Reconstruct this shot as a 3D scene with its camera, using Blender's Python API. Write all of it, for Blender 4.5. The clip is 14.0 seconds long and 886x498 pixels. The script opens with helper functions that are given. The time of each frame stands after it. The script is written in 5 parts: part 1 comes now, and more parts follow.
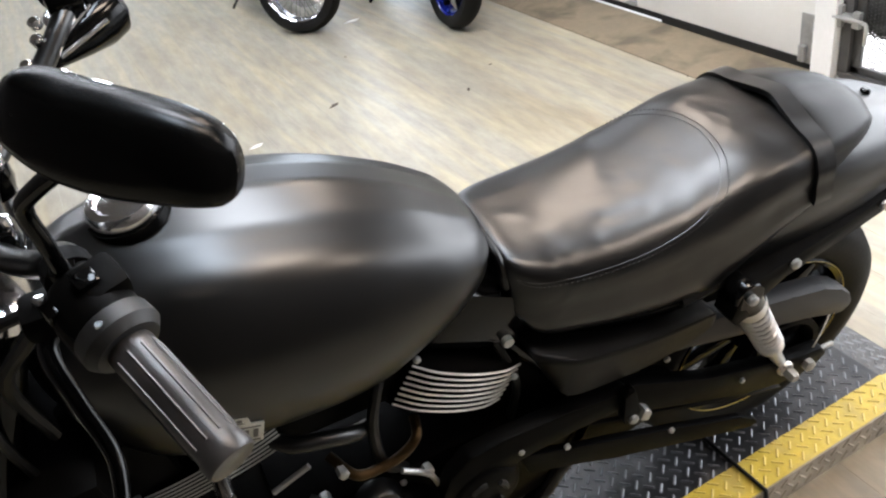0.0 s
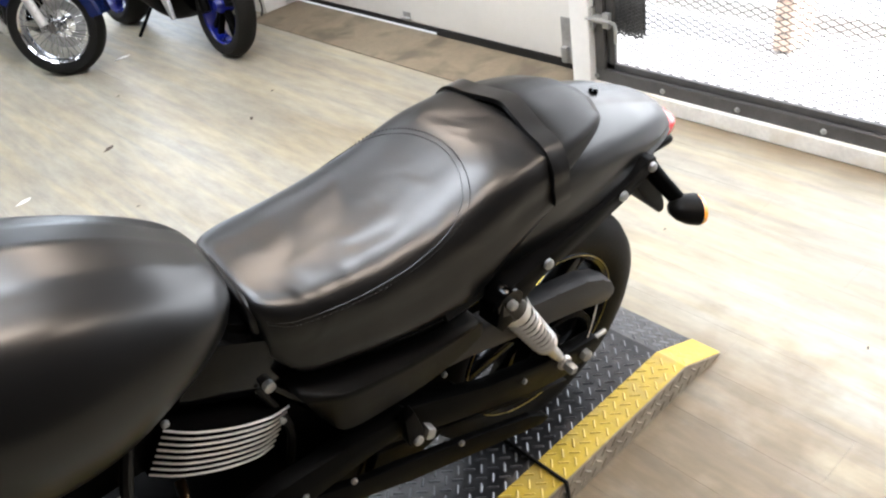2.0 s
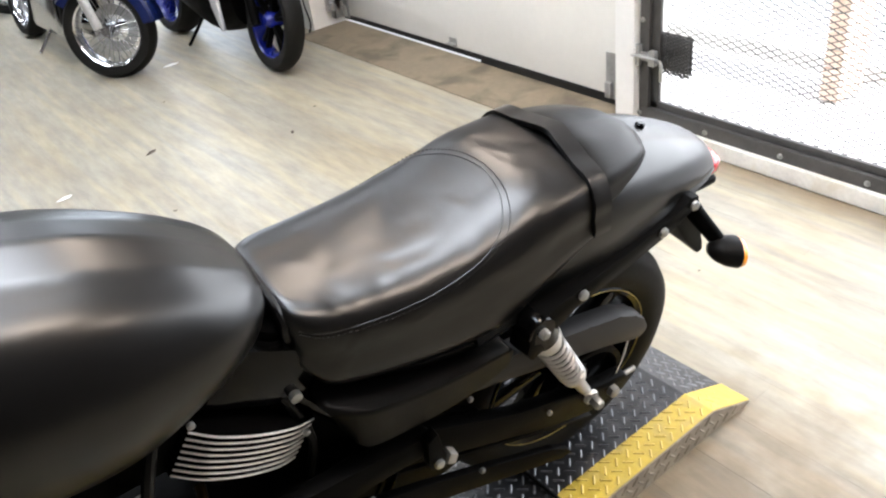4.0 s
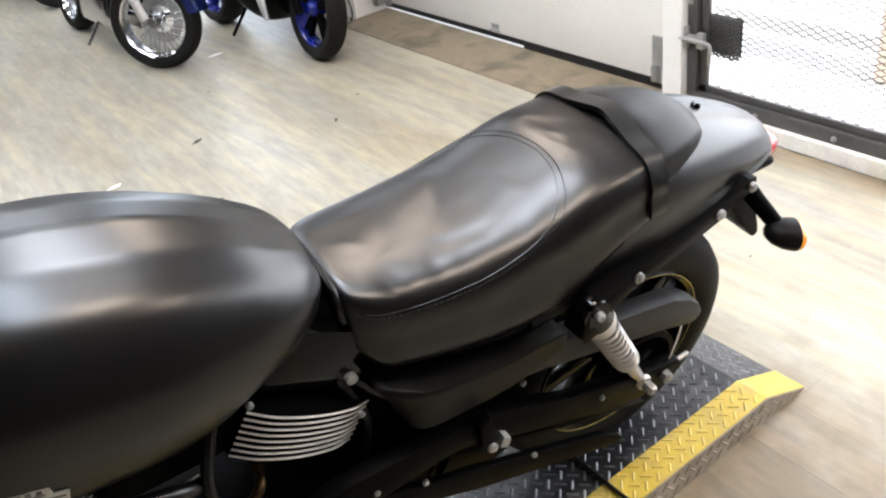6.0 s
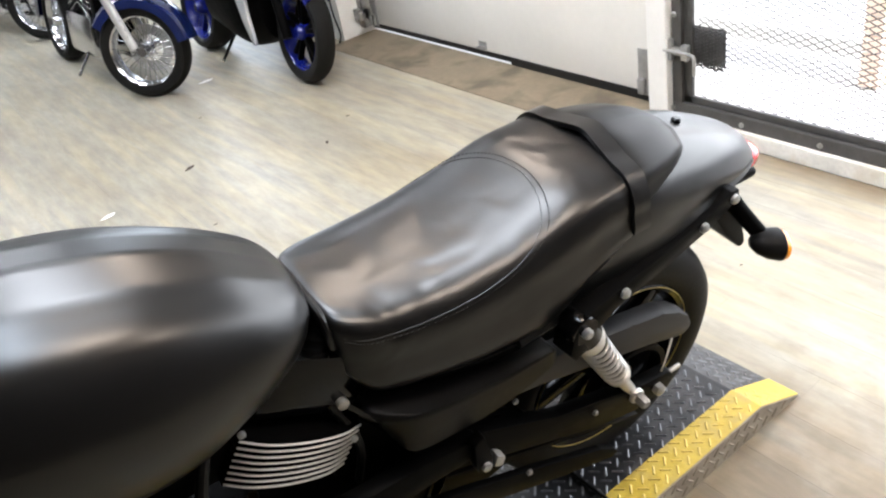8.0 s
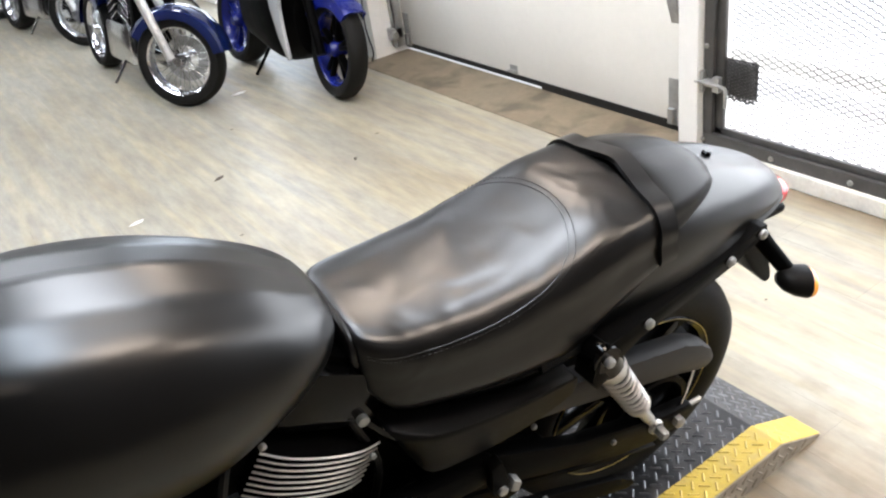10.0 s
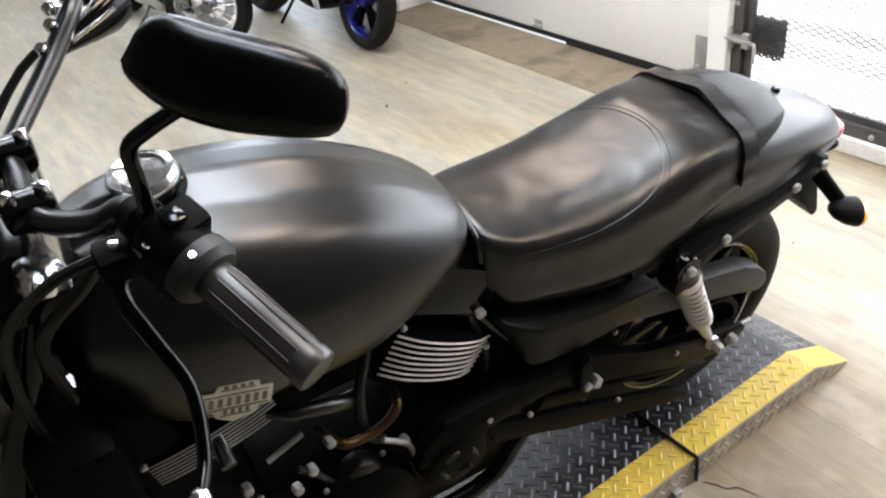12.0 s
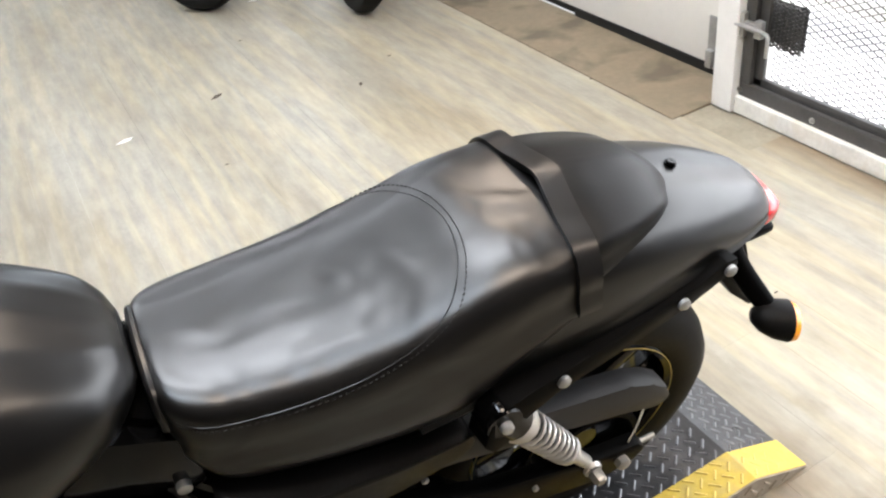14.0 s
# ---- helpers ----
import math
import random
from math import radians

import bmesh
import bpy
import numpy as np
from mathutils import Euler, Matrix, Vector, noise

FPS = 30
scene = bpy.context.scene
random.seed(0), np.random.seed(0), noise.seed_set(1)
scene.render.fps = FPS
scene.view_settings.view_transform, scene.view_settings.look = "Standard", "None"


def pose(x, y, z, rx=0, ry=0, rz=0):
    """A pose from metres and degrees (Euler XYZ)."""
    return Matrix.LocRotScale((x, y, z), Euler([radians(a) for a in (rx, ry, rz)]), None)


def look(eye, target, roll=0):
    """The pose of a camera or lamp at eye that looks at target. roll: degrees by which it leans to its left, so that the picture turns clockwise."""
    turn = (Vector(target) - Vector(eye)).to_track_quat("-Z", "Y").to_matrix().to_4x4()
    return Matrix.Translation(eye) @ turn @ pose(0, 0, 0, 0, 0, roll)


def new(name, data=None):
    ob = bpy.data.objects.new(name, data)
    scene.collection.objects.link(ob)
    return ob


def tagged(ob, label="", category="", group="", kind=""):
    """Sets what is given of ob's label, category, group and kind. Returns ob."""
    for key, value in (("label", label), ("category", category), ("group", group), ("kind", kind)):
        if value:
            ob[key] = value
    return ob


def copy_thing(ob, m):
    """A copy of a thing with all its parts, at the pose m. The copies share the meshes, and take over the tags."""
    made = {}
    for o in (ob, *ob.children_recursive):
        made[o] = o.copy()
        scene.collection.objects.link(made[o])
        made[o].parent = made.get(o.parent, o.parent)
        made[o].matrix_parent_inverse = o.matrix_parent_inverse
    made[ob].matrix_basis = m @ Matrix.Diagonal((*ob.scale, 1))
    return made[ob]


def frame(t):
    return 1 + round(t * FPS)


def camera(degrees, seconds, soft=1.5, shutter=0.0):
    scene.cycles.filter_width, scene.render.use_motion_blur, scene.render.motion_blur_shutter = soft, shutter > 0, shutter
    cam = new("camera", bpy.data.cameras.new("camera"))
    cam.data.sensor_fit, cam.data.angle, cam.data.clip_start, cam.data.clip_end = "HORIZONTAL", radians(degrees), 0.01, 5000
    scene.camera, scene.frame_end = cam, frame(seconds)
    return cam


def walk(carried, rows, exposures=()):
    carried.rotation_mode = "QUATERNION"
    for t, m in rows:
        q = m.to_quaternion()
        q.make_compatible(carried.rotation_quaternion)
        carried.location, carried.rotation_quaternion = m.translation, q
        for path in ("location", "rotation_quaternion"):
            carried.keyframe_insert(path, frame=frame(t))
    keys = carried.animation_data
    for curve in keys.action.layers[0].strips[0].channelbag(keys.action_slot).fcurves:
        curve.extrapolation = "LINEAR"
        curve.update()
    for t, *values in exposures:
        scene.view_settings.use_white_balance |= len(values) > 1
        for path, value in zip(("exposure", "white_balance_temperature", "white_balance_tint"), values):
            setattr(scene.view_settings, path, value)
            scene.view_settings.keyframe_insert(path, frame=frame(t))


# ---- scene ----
cam = camera(56.7, 14.0, soft=2.2)
PATH = [
    (0, (-1.016, -0.974, 1.552), (-0.385, 0.567, 0.443), -11.3),
    (0.5, (-0.943, -0.978, 1.549), (-0.023, 0.437, 0.476), -11.1),
    (1, (-0.901, -0.992, 1.533), (0.116, 0.313, 0.41), -11.5),
    (1.5, (-0.901, -1.002, 1.533), (0.104, 0.318, 0.415), -10.5),
    (2, (-0.899, -1.004, 1.529), (0.081, 0.315, 0.389), -10.8),
    (2.5, (-0.879, -1.006, 1.506), (0.108, 0.267, 0.321), -10.2),
    (3, (-0.906, -1.01, 1.53), (0.086, 0.36, 0.462), -8.1),
    (5.5, (-0.916, -0.964, 1.51), (-0.027, 0.44, 0.397), -9.0),
    (6, (-0.93, -0.978, 1.512), (-0.054, 0.454, 0.424), -9.6),
    (6.5, (-0.93, -0.97, 1.509), (-0.002, 0.401, 0.387), -8.0),
    (7, (-0.918, -0.976, 1.52), (0.021, 0.441, 0.466), -10.3),
    (9.5, (-0.921, -1.011, 1.531), (-0.065, 0.459, 0.48), -10.5),
    (10, (-0.927, -0.996, 1.536), (-0.053, 0.493, 0.526), -9.5),
    (10.5, (-0.94, -0.984, 1.539), (-0.119, 0.545, 0.545), -10.2),
    (11, (-0.971, -0.973, 1.556), (-0.199, 0.598, 0.59), -10.2),
    (11.5, (-1.09, -0.988, 1.561), (-0.278, 0.522, 0.532), -10.1),
    (12, (-1.184, -1.013, 1.561), (-0.314, 0.422, 0.473), -7.7),
    (12.5, (-1.089, -1.008, 1.539), (-0.208, 0.386, 0.407), -9.3),
    (13, (-0.814, -0.983, 1.526), (-0.124, 0.533, 0.418), -7.8),
    (13.5, (-0.631, -0.996, 1.513), (0.06, 0.462, 0.332), -11.2),
    (14, (-0.556, -0.87, 1.511), (0.108, 0.596, 0.324), -8.9),
]
walk(cam, [(t, look(eye, target, roll)) for t, eye, target, roll in PATH], exposures=((0.0, 0.18, 6050, 10), (13.0, 0.18, 6050, 10), (14.0, 0.08, 6150, 10)))

# ---- world and lights ----
world = bpy.data.worlds.new("world")
scene.world = world
world.use_nodes = True
wn = world.node_tree.nodes
sky = wn.new("ShaderNodeTexSky")
sky.sky_type = "NISHITA"
sky.sun_disc = False
sky.sun_elevation = radians(45)
sky.sun_rotation = radians(180)
wn["Background"].inputs["Strength"].default_value = 0.12
world.node_tree.links.new(sky.outputs["Color"], wn["Background"].inputs["Color"])


def area_lamp(name, m, sx, sy, power, colour):
    data = bpy.data.lights.new(name, "AREA")
    data.shape, data.size, data.size_y, data.energy, data.color = "RECTANGLE", sx, sy, power, colour
    ob = new(name, data)
    ob.matrix_world = m
    return ob


# daylight that falls in through the caged opening and a far opening of the same wall
area_lamp("daylight_gate", look((2.6, -0.35, 1.75), (0.3, -0.1, 0.5)), 3.0, 2.1, 115, (1.0, 0.99, 0.98))
area_lamp("daylight_far", look((1.36, 5.4, 1.3), (-3.0, 5.4, 0.2)), 1.6, 2.0, 35, (0.86, 0.93, 1.0))

sun_data = bpy.data.lights.new("sun", "SUN")
sun_data.energy, sun_data.angle, sun_data.color = 5.0, radians(3), (1.0, 0.97, 0.92)
sun = new("sun", sun_data)
sun.matrix_world = look((4, -6, 6), (4, 0, 0))

# ---- materials ----


def material(name, colour, rough=0.5, metal=0.0, vary=0.15, scale=8.0, bump=0.0, bump_scale=120.0, rough_vary=0.08, spec=0.5, coat=0.0, emit=0.0, per_object=0.0, stretch=(1, 1, 1)):
    """A procedural surface: colour varied at two scales, uneven gloss, fine relief."""
    mat = bpy.data.materials.new(name)
    mat.use_nodes = True
    t = mat.node_tree
    n, link = t.nodes, t.links.new
    b = n["Principled BSDF"]
    b.inputs["Metallic"].default_value = metal
    b.inputs["Specular IOR Level"].default_value = spec
    b.inputs["Coat Weight"].default_value = coat
    b.inputs["Coat Roughness"].default_value = 0.15
    co = n.new("ShaderNodeTexCoord")
    mp = n.new("ShaderNodeMapping")
    mp.inputs["Scale"].default_value = stretch
    link(co.outputs["Object"], mp.inputs["Vector"])
    big = n.new("ShaderNodeTexNoise")
    big.inputs["Scale"].default_value, big.inputs["Detail"].default_value = scale, 6
    link(mp.outputs["Vector"], big.inputs["Vector"])
    fine = n.new("ShaderNodeTexNoise")
    fine.inputs["Scale"].default_value, fine.inputs["Detail"].default_value = scale * 9, 4
    link(mp.outputs["Vector"], fine.inputs["Vector"])
    add = n.new("ShaderNodeMath")
    add.operation = "MULTIPLY_ADD"
    add.inputs[1].default_value = 0.5
    link(fine.outputs["Fac"], add.inputs[0])
    link(big.outputs["Fac"], add.inputs[2])
    rng = n.new("ShaderNodeMapRange")
    rng.inputs["From Min"].default_value, rng.inputs["From Max"].default_value = 0.45, 1.05
    rng.inputs["To Min"].default_value, rng.inputs["To Max"].default_value = 1 - vary, 1 + vary
    link(add.outputs[0], rng.inputs["Value"])
    hue = n.new("ShaderNodeHueSaturation")
    hue.inputs["Color"].default_value = (*colour, 1)
    value = rng.outputs["Result"]
    if per_object:
        info = n.new("ShaderNodeObjectInfo")
        r2 = n.new("ShaderNodeMapRange")
        r2.inputs["To Min"].default_value, r2.inputs["To Max"].default_value = 1 - per_object, 1 + per_object
        link(info.outputs["Random"], r2.inputs["Value"])
        mul = n.new("ShaderNodeMath")
        mul.operation = "MULTIPLY"
        link(value, mul.inputs[0])
        link(r2.outputs["Result"], mul.inputs[1])
        value = mul.outputs[0]
    link(value, hue.inputs["Value"])
    link(hue.outputs["Color"], b.inputs["Base Color"])
    r3 = n.new("ShaderNodeMapRange")
    r3.inputs["From Min"].default_value, r3.inputs["From Max"].default_value = 0.4, 1.1
    r3.inputs["To Min"].default_value, r3.inputs["To Max"].default_value = max(0.02, rough - rough_vary), min(1, rough + rough_vary)
    link(add.outputs[0], r3.inputs["Value"])
    link(r3.outputs["Result"], b.inputs["Roughness"])
    if bump:
        bn = n.new("ShaderNodeTexNoise")
        bn.inputs["Scale"].default_value, bn.inputs["Detail"].default_value = bump_scale, 5
        link(mp.outputs["Vector"], bn.inputs["Vector"])
        bp = n.new("ShaderNodeBump")
        bp.inputs["Strength"].default_value, bp.inputs["Distance"].default_value = bump, 0.002
        link(bn.outputs["Fac"], bp.inputs["Height"])
        link(bp.outputs["Normal"], b.inputs["Normal"])
    if emit:
        b.inputs["Emission Color"].default_value = (*colour, 1)
        b.inputs["Emission Strength"].default_value = emit
    return mat


def floor_material():
    """Pale, worn wood-look vinyl: long streaks, grey scuffs, and tone from plank to plank."""
    mat = material("pale_wood_vinyl", (0.3, 0.282, 0.232), rough=0.38, vary=0.16, scale=5.0, bump=0.02, bump_scale=60, rough_vary=0.06, per_object=0.015, spec=0.5)
    t = mat.node_tree
    n, link = t.nodes, t.links.new
    b = n["Principled BSDF"]
    co = n.new("ShaderNodeNewGeometry")
    mp = n.new("ShaderNodeMapping")
    mp.inputs["Scale"].default_value = (17, 1.0, 1)
    link(co.outputs["Position"], mp.inputs["Vector"])
    st = n.new("ShaderNodeTexNoise")
    st.inputs["Scale"].default_value, st.inputs["Detail"].default_value, st.inputs["Distortion"].default_value = 1.0, 7, 0.6
    link(mp.outputs["Vector"], st.inputs["Vector"])
    sc = n.new("ShaderNodeTexNoise")
    sc.inputs["Scale"].default_value, sc.inputs["Detail"].default_value = 2.6, 4
    link(co.outputs["Position"], sc.inputs["Vector"])
    m1 = n.new("ShaderNodeMixRGB")
    m1.blend_type = "MIX"
    m1.inputs[2].default_value = (0.385, 0.335, 0.228, 1)
    r1 = n.new("ShaderNodeMapRange")
    r1.inputs["From Min"].default_value, r1.inputs["From Max"].default_value, r1.inputs["To Max"].default_value = 0.42, 0.62, 0.85
    link(st.outputs["Fac"], r1.inputs["Value"])
    link(r1.outputs["Result"], m1.inputs[0])
    old = b.inputs["Base Color"].links[0].from_socket
    link(old, m1.inputs[1])
    m2 = n.new("ShaderNodeMixRGB")
    m2.inputs[2].default_value = (0.275, 0.263, 0.222, 1)
    r2 = n.new("ShaderNodeMapRange")
    r2.inputs["From Min"].default_value, r2.inputs["From Max"].default_value, r2.inputs["To Max"].default_value = 0.42, 0.72, 0.5
    link(sc.outputs["Fac"], r2.inputs["Value"])
    link(r2.outputs["Result"], m2.inputs[0])
    link(m1.outputs[0], m2.inputs[1])
    dirt = n.new("ShaderNodeTexNoise")
    dirt.inputs["Scale"].default_value, dirt.inputs["Detail"].default_value, dirt.inputs["Distortion"].default_value = 1.2, 3.5, 0.3
    dm = n.new("ShaderNodeMapping")
    dm.inputs["Scale"].default_value = (2.6, 0.7, 1)
    link(co.outputs["Position"], dm.inputs["Vector"])
    link(dm.outputs["Vector"], dirt.inputs["Vector"])
    r4 = n.new("ShaderNodeMapRange")
    r4.inputs["From Min"].default_value, r4.inputs["From Max"].default_value, r4.inputs["To Max"].default_value = 0.44, 0.76, 0.6
    link(dirt.outputs["Fac"], r4.inputs["Value"])
    m4 = n.new("ShaderNodeMixRGB")
    m4.inputs[2].default_value = (0.17, 0.128, 0.075, 1)
    link(r4.outputs["Result"], m4.inputs[0])
    link(m2.outputs[0], m4.inputs[1])
    # a brown stain on the floor beside the platform
    far = n.new("ShaderNodeVectorMath")
    far.operation = "DISTANCE"
    far.inputs[1].default_value = (0.2, -0.36, 0)
    link(co.outputs["Position"], far.inputs[0])
    rag = n.new("ShaderNodeTexNoise")
    rag.inputs["Scale"].default_value, rag.inputs["Detail"].default_value = 7.0, 7
    link(co.outputs["Position"], rag.inputs["Vector"])
    sm = n.new("ShaderNodeMath")
    sm.operation = "MULTIPLY_ADD"
    sm.inputs[1].default_value = 0.9
    link(rag.outputs["Fac"], sm.inputs[0])
    link(far.outputs["Value"], sm.inputs[2])
    r5 = n.new("ShaderNodeMapRange")
    r5.inputs["From Min"].default_value, r5.inputs["From Max"].default_value = 0.95, 0.58
    r5.inputs["To Min"].default_value, r5.inputs["To Max"].default_value = 0.0, 0.75
    link(sm.outputs[0], r5.inputs["Value"])
    m5 = n.new("ShaderNodeMixRGB")
    m5.inputs[2].default_value = (0.15, 0.105, 0.055, 1)
    link(r5.outputs["Result"], m5.inputs[0])
    link(m4.outputs[0], m5.inputs[1])
    # a brown dirty strip along the base board
    sx = n.new("ShaderNodeSeparateXYZ")
    link(co.outputs["Position"], sx.inputs[0])
    edge = n.new("ShaderNodeMath")
    edge.operation = "MULTIPLY_ADD"
    edge.inputs[1].default_value = 0.09
    link(rag.outputs["Fac"], edge.inputs[0])
    link(sx.outputs["X"], edge.inputs[2])
    r7 = n.new("ShaderNodeMapRange")
    r7.inputs["From Min"].default_value, r7.inputs["From Max"].default_value, r7.inputs["To Max"].default_value = 1.45, 1.57, 0.75
    link(edge.outputs[0], r7.inputs["Value"])
    m7 = n.new("ShaderNodeMixRGB")
    m7.inputs[2].default_value = (0.2, 0.145, 0.085, 1)
    link(r7.outputs["Result"], m7.inputs[0])
    link(m5.outputs[0], m7.inputs[1])
    # grain of the printed wood: short streaks along the planks
    gm = n.new("ShaderNodeMapping")
    gm.inputs["Scale"].default_value = (26, 5.0, 1)
    link(co.outputs["Position"], gm.inputs["Vector"])
    gn = n.new("ShaderNodeTexNoise")
    gn.inputs["Scale"].default_value, gn.inputs["Detail"].default_value, gn.inputs["Roughness"].default_value = 1.0, 6, 0.65
    link(gm.outputs["Vector"], gn.inputs["Vector"])
    r6 = n.new("ShaderNodeMapRange")
    r6.inputs["From Min"].default_value, r6.inputs["From Max"].default_value = 0.3, 0.7
    r6.inputs["To Min"].default_value, r6.inputs["To Max"].default_value = 0.83, 1.2
    link(gn.outputs["Fac"], r6.inputs["Value"])
    m6 = n.new("ShaderNodeHueSaturation")
    link(r6.outputs["Result"], m6.inputs["Value"])
    link(m7.outputs[0], m6.inputs["Color"])
    link(m6.outputs["Color"], b.inputs["Base Color"])
    return mat


def stain_material(name, base, stain, rough, scale=6.0):
    """A stained, worn mineral or painted surface with blotches of a second colour."""
    mat = material(name, base, rough=rough, vary=0.2, scale=scale, bump=0.5, bump_scale=60)
    t = mat.node_tree
    n, link = t.nodes, t.links.new
    b = n["Principled BSDF"]
    co = n.new("ShaderNodeNewGeometry")
    sc = n.new("ShaderNodeTexNoise")
    sc.inputs["Scale"].default_value, sc.inputs["Detail"].default_value, sc.inputs["Distortion"].default_value = scale, 9, 0.4
    link(co.outputs["Position"], sc.inputs["Vector"])
    r2 = n.new("ShaderNodeMapRange")
    r2.inputs["From Min"].default_value, r2.inputs["From Max"].default_value, r2.inputs["To Max"].default_value = 0.5, 0.66, 0.85
    link(sc.outputs["Fac"], r2.inputs["Value"])
    m2 = n.new("ShaderNodeMixRGB")
    m2.inputs[2].default_value = (*stain, 1)
    link(r2.outputs["Result"], m2.inputs[0])
    link(b.inputs["Base Color"].links[0].from_socket, m2.inputs[1])
    link(m2.outputs[0], b.inputs["Base Color"])
    return mat


M_TANK = material("satin_black_paint", (0.002, 0.0019, 0.0018), rough=0.3, vary=0.1, scale=20, rough_vary=0.015, spec=0.45)
M_MIRRORBACK = material("mirror_back_paint", (0.0016, 0.0016, 0.0016), rough=0.26, vary=0.1, scale=20, rough_vary=0.02, spec=0.12)
M_LEATHER = material("black_seat_vinyl", (0.004, 0.0037, 0.0034), rough=0.31, vary=0.2, scale=5, bump=0.06, bump_scale=26, rough_vary=0.03, spec=0.4)


def pucker(mat, scale, depth):
    """Adds broad, shallow unevenness under the fine grain of a stretched cover."""
    n, link = mat.node_tree.nodes, mat.node_tree.links.new
    b = n["Principled BSDF"]
    co = n.new("ShaderNodeTexCoord")
    wide = n.new("ShaderNodeTexNoise")
    wide.inputs["Scale"].default_value, wide.inputs["Detail"].default_value, wide.inputs["Distortion"].default_value = scale, 1.0, 0.8
    link(co.outputs["Object"], wide.inputs["Vector"])
    bp = n.new("ShaderNodeBump")
    bp.inputs["Strength"].default_value, bp.inputs["Distance"].default_value = 1.0, depth
    link(wide.outputs["Fac"], bp.inputs["Height"])
    link(b.inputs["Normal"].links[0].from_socket, bp.inputs["Normal"])
    link(bp.outputs["Normal"], b.inputs["Normal"])


pucker(M_LEATHER, 10.0, 0.004)
M_GRAINED = material("grained_black_vinyl", (0.004, 0.0037, 0.0034), rough=0.4, vary=0.25, scale=6, bump=0.06, bump_scale=260, rough_vary=0.06, spec=0.14)
M_THREAD = material("black_thread", (0.008, 0.0075, 0.007), rough=0.7, vary=0.2)
M_PLASTIC = material("textured_black_plastic", (0.002, 0.0019, 0.0018), rough=0.45, vary=0.15, scale=20, bump=0.1, bump_scale=700, spec=0.025)
M_GUARD = material("scuffed_guard_plastic", (0.022, 0.022, 0.023), rough=0.5, vary=0.25, scale=18, bump=0.1, bump_scale=300, spec=0.3)
M_COVER = material("matte_side_cover_plastic", (0.006, 0.0057, 0.0054), rough=0.42, vary=0.2, scale=14, bump=0.06, bump_scale=500, spec=0.07)
M_GLOSS = material("gloss_black_paint", (0.0015, 0.0015, 0.0015), rough=0.12, vary=0.1, scale=15, rough_vary=0.05, spec=0.16)
M_ENGINE = material("wrinkle_black_metal", (0.002, 0.0019, 0.0018), rough=0.4, vary=0.2, scale=20, bump=0.2, bump_scale=500, spec=0.03)
M_RUBBER = material("tyre_rubber", (0.008, 0.0076, 0.0068), rough=0.65, vary=0.3, scale=12, bump=0.2, bump_scale=200, spec=0.15)
M_GRIP = material("grey_grip_rubber", (0.028, 0.026, 0.025), rough=0.34, vary=0.15, scale=30, bump=0.05, bump_scale=500)
M_CHROME = material("chrome", (0.62, 0.62, 0.63), rough=0.18, metal=1.0, vary=0.06, scale=20, rough_vary=0.05)
M_SILVER = material("silver_coated_steel", (0.6, 0.59, 0.57), rough=0.32, metal=0.5, vary=0.12, scale=30)
M_ALU = material("machined_fin_edges", (0.66, 0.65, 0.63), rough=0.4, metal=0.25, vary=0.08, scale=40)
M_GOLD = material("gold_pinstripe", (0.65, 0.47, 0.12), rough=0.4, vary=0.1)
M_BRONZE = material("heat_tinted_exhaust", (0.055, 0.034, 0.014), rough=0.4, metal=0.9, vary=0.4, scale=18)
M_RED = material("red_lens", (0.55, 0.01, 0.012), rough=0.15, vary=0.1, coat=0.5)
M_AMBER = material("amber_lens", (0.85, 0.3, 0.01), rough=0.2, vary=0.1, coat=0.5)
M_MIRROR = material("mirror_glass", (0.85, 0.86, 0.87), rough=0.02, metal=1.0, vary=0.01, rough_vary=0.01)
M_CLEAR = material("white_reflector", (0.7, 0.72, 0.6), rough=0.25, vary=0.1)
M_BADGE = material("pewter_badge", (0.5, 0.49, 0.43), rough=0.4, metal=0.4, vary=0.25, scale=40)
M_BADGE_DARK = material("dark_badge_enamel", (0.1, 0.092, 0.08), rough=0.4, vary=0.2)
M_FLOOR = floor_material()
M_JOINT = material("floor_joint_dirt", (0.28, 0.255, 0.195), rough=0.6, vary=0.25, scale=9)
M_CONCRETE = stain_material("worn_concrete_threshold", (0.215, 0.175, 0.118), (0.1, 0.08, 0.055), 0.7, 4.5)
M_WALL = material("white_wall_paint", (0.78, 0.77, 0.74), rough=0.55, vary=0.05, scale=4, bump=0.1, bump_scale=80)
M_BASE = stain_material("scuffed_white_base", (0.78, 0.765, 0.72), (0.68, 0.63, 0.53), 0.5, 7)
M_DOOR = material("ivory_door_panel", (0.74, 0.72, 0.67), rough=0.42, vary=0.04, scale=3, bump=0.06, bump_scale=160)
M_SEAL = material("black_rubber_seal", (0.005, 0.005, 0.005), rough=0.6, vary=0.2)
M_STEEL = material("galvanised_steel", (0.42, 0.42, 0.41), rough=0.45, metal=0.7, vary=0.25, scale=25)
M_CAGE = material("dark_painted_steel", (0.06, 0.058, 0.056), rough=0.5, vary=0.3, scale=14, bump=0.15, bump_scale=150)
M_BOLT = material("zinc_bolt", (0.34, 0.34, 0.33), rough=0.35, metal=0.6, vary=0.1)
M_PLATE = stain_material("black_tread_plate", (0.018, 0.0185, 0.02), (0.055, 0.055, 0.058), 0.33, 11)
M_TREAD = material("worn_tread_lug", (0.15, 0.155, 0.165), rough=0.33, metal=0.4, vary=0.4, scale=30)
